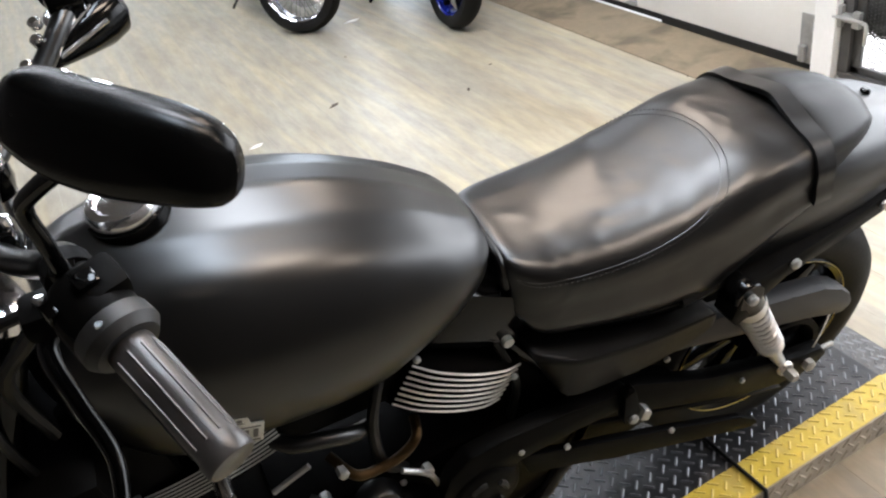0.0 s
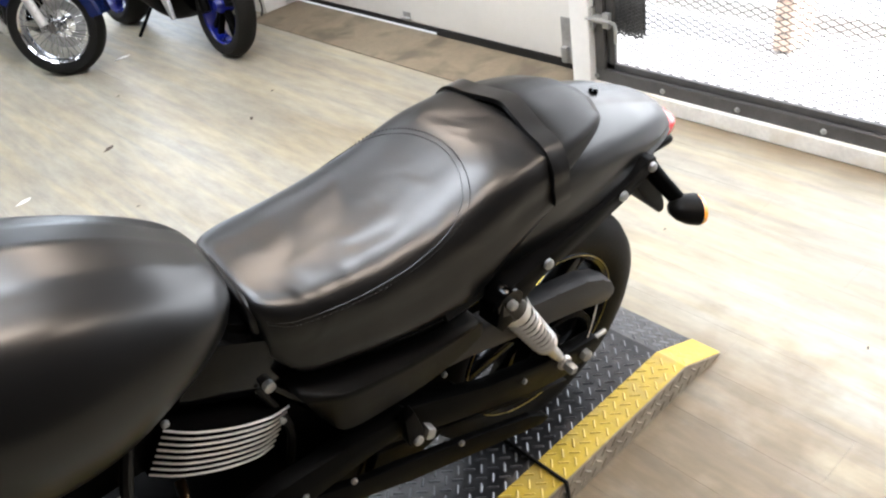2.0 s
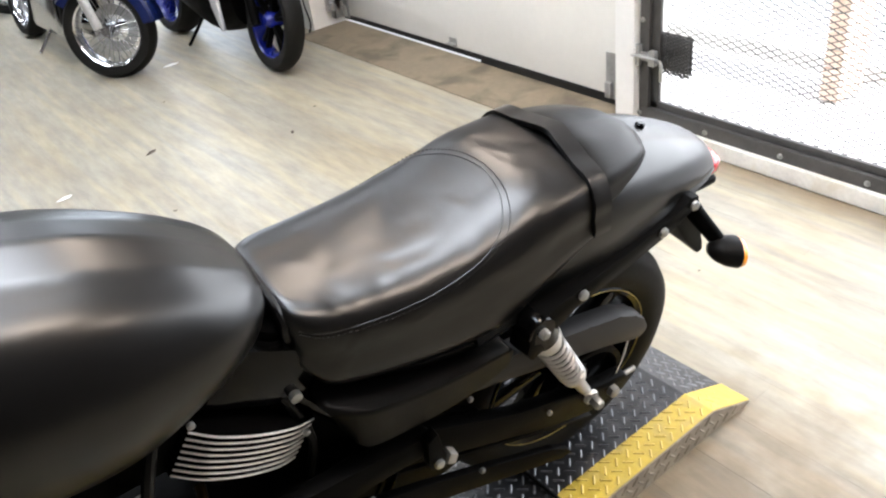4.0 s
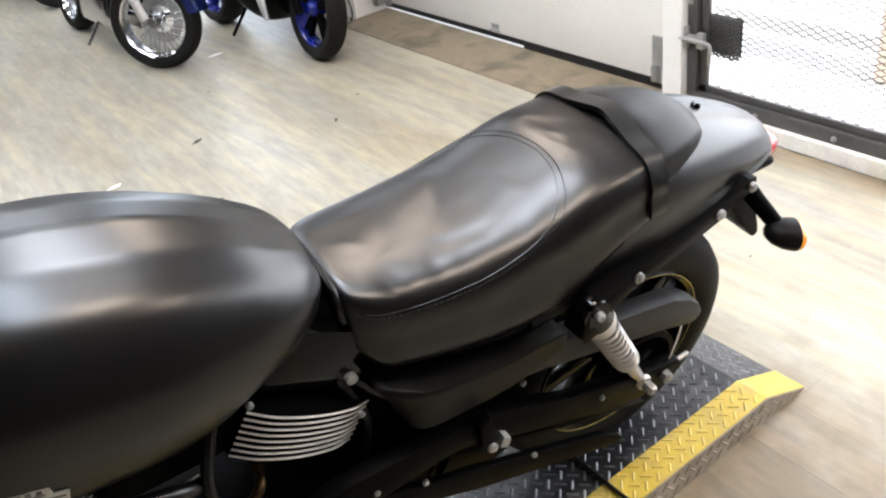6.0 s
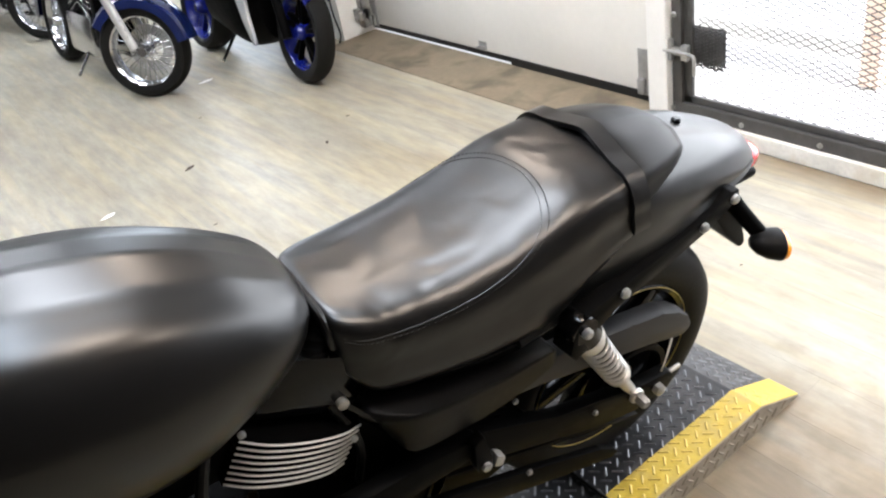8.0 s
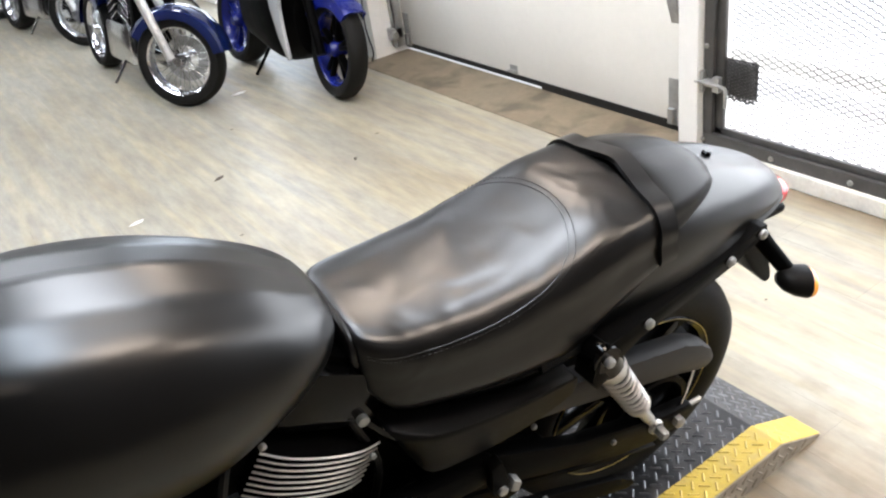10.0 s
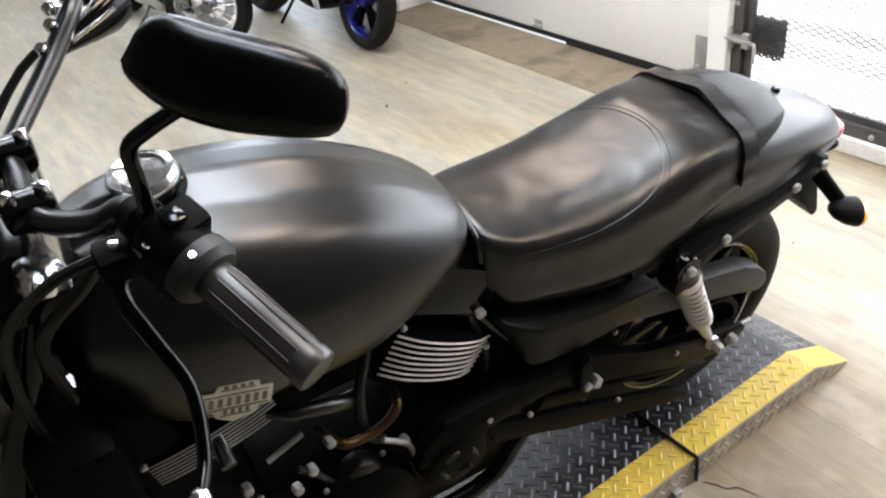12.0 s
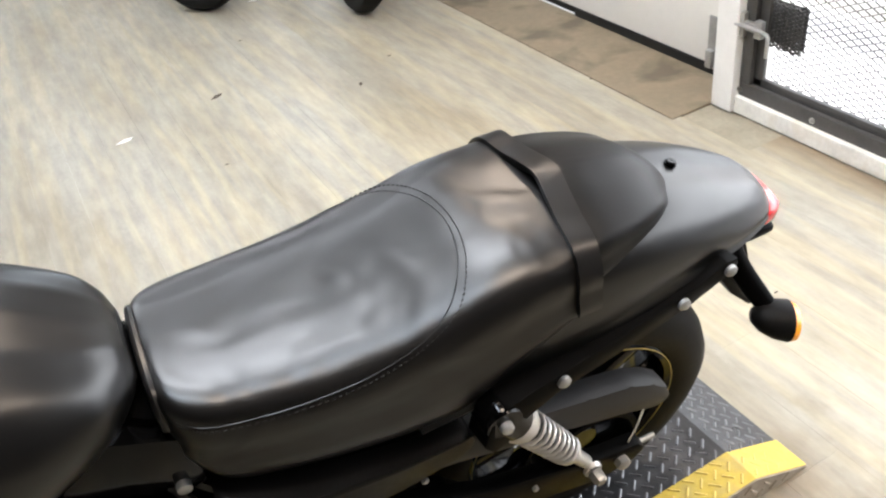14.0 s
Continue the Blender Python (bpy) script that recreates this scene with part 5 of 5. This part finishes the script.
part("brake_hose", tube([(-1.02, 0.2, 1.2), (-1.1, 0.2, 1.17), (-1.2, 0.15, 1.06), (-1.24, 0.1, 0.9)], 0.006, 8, 4), M_CABLE, bike, "black brake hose")


def mirror(a, tip, toward, mount, elbow, foot):
    """A mirror on a bent stem: long from a to tip, its domed back turned toward."""
    a, tip = Vector(a), Vector(tip)
    u = (tip - a).normalized()
    n = Vector(toward)
    n = (n - u * n.dot(u)).normalized()
    v = n.cross(u)
    if v.z < 0:
        v = -v
    mid, half = (a + tip) / 2, (tip - a).length / 2
    shape = [(-0.96, -0.015), (-0.79, 0.0203), (-0.25, 0.0264), (0.45, 0.0307), (0.82, 0.0245), (0.97, 0.006), (0.9, -0.0185), (0.21, -0.0365), (-0.27, -0.0405), (-0.6, -0.0365), (-0.88, -0.0255)]
    outline = [(p.x, p.y) for p in spline([(x * half, y, 0) for x, y in shape + shape[:1]], 4)[:-1]]
    loops = []
    for depth, k in ((-0.010, 0.97), (-0.006, 1.0), (0.006, 1.0), (0.012, 0.93), (0.018, 0.78), (0.022, 0.5), (0.023, 0.2)):
        loops.append([mid + u * x * k + v * y * k + n * depth for x, y in outline])
    body = part("mirror", rings(bmesh.new(), loops), M_MIRRORBACK, bike, "black rear-view mirror with a domed back")
    part("mirror_glass", rings(bmesh.new(), [[mid + u * x * 0.95 + v * y * 0.95 + n * d for x, y in outline] for d in (-0.0125, -0.0102)]), M_MIRROR, body, "mirror glass")
    part("mirror_stem", tube([foot, (Vector(foot) * 0.45 + Vector(elbow) * 0.55), elbow, (Vector(elbow) * 0.5 + Vector(mount) * 0.5 + Vector((-0.002, 0, 0.002))), mount], 0.0068, 12, 4), M_GLOSS, body, "bent black stem")
    part("stem_nut", tube([Vector(foot) + Vector((0, 0, -0.012)), Vector(foot) + Vector((0.0, 0, 0.014))], 0.011, 6, 1), M_GLOSS, body)
    part("stem_ball", revolve([(-0.008, 0.0), (-0.006, 0.005), (0, 0.0078), (0.006, 0.005), (0.008, 0.0)], axis_to(mount, (0, 1, 0)), 14, cap=False), M_PLASTIC, body)


mirror((-1.04, -0.29, 1.421), (-0.922, -0.388, 1.371), (-0.55, -0.62, 0.35), (-1.02, -0.315, 1.371), (-1.059, -0.281, 1.328), (-1.059, -0.27, 1.246))
mirror((-1.0, 0.33, 1.40), (-0.93, 0.47, 1.38), (-0.9, 0.2, 0.35), (-0.985, 0.35, 1.37), (-1.0, 0.3, 1.33), (-0.985, 0.27, 1.255))

for ob in set(bike.children) - before_front:
    ob.location = (0.021, -0.001, -0.011)

# small engine fittings between the cylinders
part("steel_rod", tube([(-0.975, -0.13, 0.637), (-0.917, -0.13, 0.663)], 0.0045, 8, 1), M_BOLT, bike, "short grey steel rod")
part("starter_cover", revolve([(0.0, 0.042), (0.015, 0.042), (0.03, 0.034), (0.036, 0.02), (0.037, 0.0)], axis_to((-0.836, -0.112, 0.478), (0, -1, 0.15)), 28), M_TANK, bike, "black domed starter cover")
part("breather_hose", tube([(-0.95, -0.1, 0.71), (-0.925, -0.12, 0.708), (-0.885, -0.125, 0.698), (-0.846, -0.12, 0.677), (-0.82, -0.1, 0.65)], 0.012, 12, 4), M_TANK, bike, "black breather hose")
part("oil_line", tube([(-0.93, -0.115, 0.56), (-0.9, -0.128, 0.53), (-0.88, -0.128, 0.48), (-0.9, -0.12, 0.42)], 0.006, 8, 4), M_CABLE, bike, "black oil line")
part("link_rod", tube([(-0.79, -0.132, 0.55), (-0.748, -0.135, 0.512), (-0.735, -0.135, 0.462)], 0.005, 8, 2), M_BOLT, bike, "grey steel link rod")
for x, y, z in ((-0.748, -0.13, 0.512), (-0.911, -0.125, 0.551), (-1.014, -0.125, 0.583), (-0.875, -0.125, 0.6), (-0.94, -0.125, 0.52)):
    part("engine_bolt", revolve([(-0.012, 0.0), (-0.012, 0.009), (0.004, 0.009), (0.006, 0.007), (0.007, 0.0)], axis_to((x, y, z), (0, -1, 0.2)), 6, cap=False), M_BOLT, bike, "grey hexagon engine bolt")

part("pivot_plate", plate([(-0.68, 0.43), (-0.6, 0.5), (-0.38, 0.52), (-0.26, 0.43), (-0.2, 0.34), (-0.34, 0.3), (-0.6, 0.35)], -0.11, -0.09, 0.004), M_ENGINE, bike, "black swingarm pivot plate")

# ---- motorcycles parked farther back; each one's own x runs to its rear ----


def spoked_wheel(parent, name, centre, r, w, rim_mat, spokes, wire, turn=0.0, disc=True, spoke_mat=None):
    m = Matrix.Translation(centre) @ pose(0, 0, 0, 0, 0, turn)
    ri = r * 0.7
    wh = part(name, ring([(-w * 0.34, ri), (-w * 0.4, ri * 1.05), (-w * 0.2, ri * 1.01), (w * 0.2, ri * 1.01), (w * 0.4, ri * 1.05), (w * 0.34, ri), (0, ri * 0.95)], m, 40), rim_mat, parent, "bright wheel rim")
    part("tyre", ring([(-w * 0.36, ri * 1.03), (-w * 0.5, r * 0.82), (-w * 0.47, r * 0.92), (-w * 0.25, r * 0.985), (0, r), (w * 0.25, r * 0.985), (w * 0.47, r * 0.92), (w * 0.5, r * 0.82), (w * 0.36, ri * 1.03), (0, ri)], m, 56), M_RUBBER, wh, "black rubber tyre")
    part("hub", revolve([(-w * 0.5, 0.0), (-w * 0.5, r * 0.1), (-w * 0.3, r * 0.16), (w * 0.3, r * 0.16), (w * 0.5, r * 0.1), (w * 0.5, 0.0)], m, 20, cap=False), M_CHROME if wire else rim_mat, wh)
    if wire:
        for k in range(spokes):
            a0 = 2 * math.pi * k / spokes
            a1 = a0 + (0.35 if k % 2 else -0.35)
            h = w * 0.3 * (1 if k % 4 < 2 else -1)
            part("spoke", tube([m @ Vector((r * 0.14 * math.cos(a1), h, r * 0.14 * math.sin(a1))), m @ Vector((ri * 0.97 * math.cos(a0), 0, ri * 0.97 * math.sin(a0)))], 0.0022, 5, 1), M_CHROME, wh)
    else:
        for k in range(spokes):
            for off in (-8, 8):
                part("spoke", box(-0.011, 0.011, -w * 0.14, w * 0.14, r * 0.1, ri * 0.98, 0.003, m=m @ pose(0, 0, 0, 0, k * 360 / spokes + off, 0)), spoke_mat or rim_mat, wh)
    if disc:
        part("brake_disc", ring([(-w * 0.62, r * 0.28), (-w * 0.62, r * 0.5), (-w * 0.57, r * 0.5), (-w * 0.57, r * 0.28)], m, 36), M_STEEL if wire else M_ENGINE, wh, "dark steel brake disc")
    return wh


def cruiser(m):
    b = thing("cruiser_motorcycle", m, "deep blue cruiser motorcycle with chrome wire wheels and pipes", "motorcycle", "parked motorcycles")
    F, R = Vector((0, 0, 0.27)), Vector((1.45, 0, 0.27))
    spoked_wheel(b, "front_wheel", F, 0.27, 0.11, M_CHROME, 36, True, 42)
    spoked_wheel(b, "rear_wheel", R, 0.27, 0.14, M_CHROME, 28, True)
    fm = pose(0, 0, 0.27, 0, 0, 42)
    fen = bmesh.new()
    loops = []
    for j in range(13):
        a = radians(28 + j * 11.5)
        loops.append([fm @ Vector((math.cos(a) * (0.295 + dz), y, math.sin(a) * (0.295 + dz))) for y, dz in ((-0.075, -0.05), (-0.075, 0.0), (-0.045, 0.022), (0.045, 0.022), (0.075, 0.0), (0.075, -0.05), (0.045, 0.012), (-0.045, 0.012))])
    part("front_fender", rings(fen, loops), M_BLUE, b, "deep blue valanced front fender")
    part("fender_trim", tube([fm @ Vector((math.cos(radians(60 + j * 8)) * 0.32, 0, math.sin(radians(60 + j * 8)) * 0.32)) for j in range(9)], 0.008, 8, 2), M_CHROME, b, "chrome fender trim")
    for s in (-1, 1):
        part("fork_leg", tube([fm @ Vector((0.02, s * 0.09, 0.02)), fm @ Vector((0.2, s * 0.09, 0.42))], 0.026, 12, 1), M_SILVER, b, "silver fork slider")
        part("fork_tube", tube([fm @ Vector((0.2, s * 0.09, 0.42)), fm @ Vector((0.33, s * 0.09, 0.75))], 0.019, 12, 1), M_CHROME, b, "chrome fork tube")
    part("radiator", box(0.36, 0.44, -0.13, 0.13, 0.25, 0.62, 0.015), M_PLASTIC, b, "black radiator")
    part("crankcase", box(0.5, 0.95, -0.14, 0.14, 0.16, 0.42, 0.05), M_CHROME, b, "polished engine case")
    part("engine_cover", revolve([(0, 0.12), (0.03, 0.115), (0.05, 0.08), (0.055, 0.0)], axis_to((0.72, -0.14, 0.3), (0, -1, 0)), 30), M_CHROME, b, "round chrome engine cover")
    for cx, tilt in ((0.62, -24), (0.8, 24)):
        cm = Matrix.Translation((cx, 0, 0.46)) @ pose(0, 0, 0, 0, tilt, 0)
        cyl = part("cylinder", box(-0.06, 0.06, -0.1, 0.1, -0.05, 0.2, 0.015, m=cm), M_ENGINE, b, "black finned cylinder")
        for k in range(9):
            part("fin", box(-0.085, 0.085, -0.115, 0.115, -0.04 + k * 0.022, -0.033 + k * 0.022, 0.002, m=cm, seg=1), M_CHROME if k % 2 else M_ENGINE, cyl)
    for k, z in ((0, 0.0), (1, 0.1)):
        part("exhaust_pipe", tube([(0.45 + k * 0.4, -0.12, 0.5), (0.44 + k * 0.38, -0.18, 0.4), (0.52 + k * 0.34, -0.2, 0.26 + z), (0.75 + k * 0.2, -0.2, 0.2 + z), (1.0, -0.2, 0.2 + z), (1.62, -0.21, 0.24 + z)], [0.02, 0.022, 0.024, 0.03, 0.036, 0.042], 14, 5), M_CHROME, b, "chrome exhaust pipe")
    part("foot_peg", tube([(0.42, -0.12, 0.22), (0.42, -0.28, 0.22)], 0.018, 10, 1), M_CHROME, b, "chrome foot peg")
    part("floor_rail", tube([(0.4, -0.15, 0.2), (0.5, -0.2, 0.14), (0.8, -0.2, 0.14)], 0.014, 8, 3), M_CHROME, b, "chrome crash rail")
    part("frame", tube([(0.3, -0.1, 0.7), (0.42, -0.12, 0.3), (0.55, -0.13, 0.14), (1.1, -0.13, 0.16), (1.45, -0.11, 0.27)], 0.018, 10, 4), M_GLOSS, b, "gloss black frame")
    part("fuel_tank", loft([(0.32, (0, 0.86), (0.05, 0.85), (0.08, 0.82), (0.09, 0.79), (0.07, 0.75), (0.04, 0.73), (0, 0.73)), (0.5, (0, 0.92), (0.08, 0.9), (0.14, 0.85), (0.15, 0.79), (0.12, 0.73), (0.06, 0.71), (0, 0.71)), (0.85, (0, 0.82), (0.06, 0.81), (0.1, 0.78), (0.11, 0.75), (0.09, 0.71), (0.05, 0.7), (0, 0.7))], 6, 4), M_BLUE, b, "deep blue fuel tank")
    part("seat", loft([(0.82, (0, 0.72), (0.08, 0.71), (0.12, 0.69), (0.13, 0.66), (0.12, 0.62), (0.06, 0.61), (0, 0.61)), (1.1, (0, 0.66), (0.1, 0.65), (0.16, 0.63), (0.17, 0.6), (0.15, 0.56), (0.08, 0.55), (0, 0.55)), (1.55, (0, 0.74), (0.07, 0.73), (0.11, 0.71), (0.12, 0.68), (0.1, 0.65), (0.06, 0.64), (0, 0.64))], 5, 4), M_LEATHER, b, "black seat")
    loops = []
    for j in range(12):
        a = radians(0 + j * 13)
        loops.append([R + Vector((math.cos(a) * (0.31 + dz), y, math.sin(a) * (0.31 + dz))) for y, dz in ((-0.095, -0.07), (-0.095, 0.0), (-0.055, 0.03), (0.055, 0.03), (0.095, 0.0), (0.095, -0.07), (0.055, 0.02), (-0.055, 0.02))])
    part("rear_fender", rings(bmesh.new(), loops), M_BLUE, b, "deep blue rear fender")
    part("shock", tube([(1.28, -0.15, 0.55), (1.42, -0.15, 0.3)], 0.028, 12, 1), M_CHROME, b, "chrome rear shock")
    part("headlight", revolve([(0, 0.03), (0.03, 0.07), (0.1, 0.09), (0.12, 0.085), (0.125, 0.0)], axis_to((0.24, 0, 0.85), (-1, 0, 0)), 24), M_CHROME, b, "chrome headlight")
    part("handlebar", tube([(0.4, -0.38, 1.0), (0.3, -0.3, 1.02), (0.28, -0.1, 0.95), (0.28, 0.1, 0.95), (0.3, 0.3, 1.02), (0.4, 0.38, 1.0)], 0.012, 8, 4), M_CHROME, b, "chrome handlebar")
    for k in range(5):
        part("peg_ring", ring([(-0.007, 0.018), (-0.007, 0.023), (0.007, 0.023), (0.007, 0.018)], axis_to((0.42, -0.17 - k * 0.022, 0.22), (0, 1, 0)), 14), M_CHROME, b)
    part("air_cleaner", revolve([(0, 0.085), (0.03, 0.085), (0.045, 0.07), (0.05, 0.0)], axis_to((0.71, -0.12, 0.56), (0, -1, 0)), 28), M_CHROME, b, "round chrome air cleaner")
    part("pushrod_tube", tube([(0.66, -0.13, 0.38), (0.6, -0.12, 0.62)], 0.011, 8, 1), M_CHROME, b, "chrome pushrod tube")
    part("pushrod_tube", tube([(0.76, -0.13, 0.38), (0.84, -0.12, 0.62)], 0.011, 8, 1), M_CHROME, b, "chrome pushrod tube")
    part("side_cover", revolve([(0, 0.09), (0.02, 0.085), (0.03, 0.0)], axis_to((1.02, -0.12, 0.46), (0, -1, 0)), 24), M_BLUE, b, "deep blue side cover")
    part("crash_bar", tube([(0.36, -0.06, 0.62), (0.34, -0.24, 0.55), (0.36, -0.26, 0.4), (0.44, -0.12, 0.2)], 0.013, 10, 4), M_CHROME, b, "chrome crash bar")
    part("side_stand", tube([(0.62, 0.12, 0.2), (0.6, 0.22, 0.055)], 0.01, 8, 1), M_CHROME, b, "chrome side stand")
    return b


def sport_bike(m):
    b = thing("sport_motorcycle", m, "silver and black sport motorcycle with bright blue wheels", "motorcycle", "parked motorcycles")
    F, R = Vector((0, 0, 0.275)), Vector((1.25, 0, 0.275))
    spoked_wheel(b, "front_wheel", F, 0.275, 0.11, M_RIMBLUE, 5, False, -4, spoke_mat=M_PLASTIC)
    spoked_wheel(b, "rear_wheel", R, 0.275, 0.15, M_RIMBLUE, 5, False, spoke_mat=M_RIMBLUE)
    loops = []
    for j in range(10):
        a = radians(35 + j * 11)
        loops.append([F + Vector((math.cos(a) * (0.288 + dz), y, math.sin(a) * (0.288 + dz))) for y, dz in ((-0.07, -0.06), (-0.068, 0.0), (-0.035, 0.02), (0.035, 0.02), (0.068, 0.0), (0.07, -0.06), (0.04, 0.01), (-0.04, 0.01))])
    part("front_fender", rings(bmesh.new(), loops), M_RIMBLUE, b, "bright blue front fender")
    for s in (-1, 1):
        part("fork_leg", tube([(0.02, s * 0.095, 0.25), (0.27, s * 0.095, 0.82)], 0.027, 12, 1), M_PLASTIC, b, "black fork leg")
        part("caliper", box(0.06, 0.12, s * 0.07 - 0.02, s * 0.07 + 0.02, 0.24, 0.34, 0.01), M_ENGINE, b, "black brake caliper")
        part("side_fairing", plate([(0.24, 0.8), (0.46, 0.79), (0.44, 0.64), (0.39, 0.47), (0.3, 0.31), (0.21, 0.2), (0.18, 0.205), (0.23, 0.33), (0.27, 0.47), (0.27, 0.63)], s * 0.2 - 0.012, s * 0.2 + 0.012, 0.01), M_FAIRING, b, "silver side fairing blade")
    part("belly_pan", loft([(0.24, (0, 0.6), (0.08, 0.58), (0.12, 0.5), (0.13, 0.4), (0.1, 0.28), (0.05, 0.22), (0, 0.21)), (0.5, (0, 0.62), (0.12, 0.6), (0.18, 0.5), (0.18, 0.38), (0.14, 0.22), (0.07, 0.15), (0, 0.14)), (0.9, (0, 0.6), (0.1, 0.58), (0.16, 0.5), (0.16, 0.4), (0.13, 0.28), (0.06, 0.22), (0, 0.21))], 6, 4), M_PLASTIC, b, "black engine and belly pan")
    part("nose_fairing", loft([(-0.05, (0, 0.82), (0.03, 0.81), (0.05, 0.79), (0.05, 0.77), (0.04, 0.75), (0.02, 0.74), (0, 0.74)), (0.12, (0, 0.98), (0.1, 0.94), (0.16, 0.86), (0.16, 0.78), (0.12, 0.7), (0.06, 0.66), (0, 0.66)), (0.35, (0, 1.0), (0.12, 0.96), (0.2, 0.86), (0.2, 0.76), (0.16, 0.66), (0.08, 0.62), (0, 0.62))], 6, 4), M_FAIRING, b, "silver nose fairing")
    part("fuel_tank", loft([(0.4, (0, 0.9), (0.08, 0.88), (0.12, 0.84), (0.13, 0.78), (0.12, 0.7), (0.06, 0.66), (0, 0.66)), (0.6, (0, 0.95), (0.1, 0.93), (0.15, 0.87), (0.16, 0.78), (0.13, 0.68), (0.06, 0.64), (0, 0.64)), (0.85, (0, 0.8), (0.06, 0.78), (0.09, 0.74), (0.1, 0.7), (0.08, 0.65), (0.05, 0.62), (0, 0.62))], 5, 4), M_RIMBLUE, b, "bright blue fuel tank")
    part("tail", loft([(0.8, (0, 0.76), (0.07, 0.75), (0.11, 0.72), (0.12, 0.69), (0.1, 0.64), (0.06, 0.62), (0, 0.62)), (1.2, (0, 0.85), (0.06, 0.84), (0.09, 0.82), (0.1, 0.79), (0.08, 0.75), (0.05, 0.73), (0, 0.73)), (1.5, (0, 0.92), (0.03, 0.91), (0.05, 0.9), (0.05, 0.88), (0.04, 0.86), (0.02, 0.85), (0, 0.85))], 5, 4), M_PLASTIC, b, "black tail section")
    part("swingarm", plate([(0.78, 0.36), (0.85, 0.42), (1.25, 0.31), (1.3, 0.28), (1.24, 0.24), (0.8, 0.28)], -0.12, -0.085, 0.01), M_PLASTIC, b, "black swingarm")
    part("exhaust_pipe", tube([(0.55, -0.12, 0.2), (0.8, -0.16, 0.22), (0.95, -0.19, 0.32), (1.05, -0.2, 0.4), (1.35, -0.22, 0.52)], [0.025, 0.028, 0.035, 0.055, 0.06], 16, 5), M_GLOSS, b, "black exhaust silencer")
    part("foot_peg", tube([(0.82, -0.13, 0.33), (0.82, -0.25, 0.33)], 0.012, 8, 1), M_STEEL, b, "steel foot peg")
    part("hanger", plate([(0.8, 0.55), (0.95, 0.58), (1.0, 0.5), (0.86, 0.34), (0.8, 0.33)], -0.15, -0.135, 0.005), M_STEEL, b, "alloy foot peg hanger")
    part("side_stand", tube([(0.62, 0.12, 0.2), (0.64, 0.21, 0.045)], 0.01, 8, 1), M_PLASTIC, b, "black side stand")
    return b


# parked: nose towards the platform, leaning to their left
blue = cruiser(Matrix.Translation((0.324, 3.841, 0)) @ pose(0, 0, 0, 0, 0, 93) @ pose(0, 0, 0, 11, 0, 0) @ Matrix.Translation((0, 0, 0.0)))
sport = sport_bike(Matrix.Translation((0.975, 3.09, 0)) @ pose(0, 0, 0, 0, 0, 92) @ pose(0, 0, 0, 10, 0, 0))
for x, y, turn in ((0.3, 6.1, 100), (-0.66, 8.7, 84), (0.0, 8.3, 94)):
    copy_thing(blue, Matrix.Translation((x, y, 0)) @ pose(0, 0, 0, 0, 0, turn) @ pose(0, 0, 0, 11, 0, 0))

# small wire stand on the floor
stand = thing("wire_stand", pose(-1.03, 4.0, 0), "small bent steel wire stand on the floor", "stand")
part("leg", tube([(-0.2, 0, 0.004), (0.0, 0, 0.005), (0.05, 0.02, 0.004)], 0.004, 6, 1), M_STEEL, stand)
part("loop", tube([(-0.03, 0, 0.004), (-0.01, 0.0, 0.09), (0.0, 0.0, 0.1), (0.01, 0.0, 0.09), (0.02, 0, 0.004)], 0.004, 6, 2), M_STEEL, stand)
part("block", box(-0.03, 0.02, -0.015, 0.015, 0.0, 0.03, 0.004), M_STEEL, stand)

# ---- floor planks ----
FLOOR = bpy.data.objects["floor"]
PW, GAP = 0.155, 0.0003
mesh_cache = {}


def plank_mesh(length):
    if length not in mesh_cache:
        bm = box(0, PW - GAP, 0, length - GAP, -0.006, 0.0)
        for v in bm.verts:
            if v.co.z > -0.001:
                v.co.x += 0.00015 if v.co.x < PW / 2 else -0.00015
                v.co.y += 0.00015 if v.co.y < length / 2 else -0.00015
        mesh_cache[length] = mesh_of("plank", bm, M_FLOOR, False)
    return mesh_cache[length]


near_count, rest_v, rest_f = 0, [], []
for c in range(-12, 50):
    x0 = 1.385 - (c + 1) * PW
    if x0 < -3.4 or (c < 0 and x0 > 1.55):
        continue
    shift = (c * 0.37) % 1.22
    y = -2.0 - shift
    while y < 10.0:
        L = 1.22
        if x0 < 1.0 or not (y + L > 1.13 and y < 3.5) or x0 + PW <= 1.386:
            if x0 > -1.9 and -1.3 < y < 5.4 and near_count < 290 and x0 + PW < 1.56:
                p = new("plank", plank_mesh(L))
                p.location = (x0, y, 0)
                p.parent = FLOOR
                near_count += 1
            else:
                n = len(rest_v)
                y1 = min(y + L - GAP, 10.0)
                y0 = max(y, -1.9)
                if y1 > y0 and x0 + PW < 1.6:
                    xa, xb = x0, x0 + PW - GAP
                    rest_v += [(xa, y0, -0.006), (xb, y0, -0.006), (xb, y1, -0.006), (xa, y1, -0.006), (xa, y0, 0), (xb, y0, 0), (xb, y1, 0), (xa, y1, 0)]
                    rest_f += [tuple(n + k for k in f) for f in ((4, 5, 6, 7), (0, 1, 5, 4), (1, 2, 6, 5), (2, 3, 7, 6), (3, 0, 4, 7))]
        y += L
me = bpy.data.meshes.new("far_planks")
me.from_pydata(rest_v, [], rest_f)
me.materials.append(M_FLOOR)
far = new("far_planks", me)
far.parent = FLOOR
tagged(far, "pale worn planks", kind="stuff")
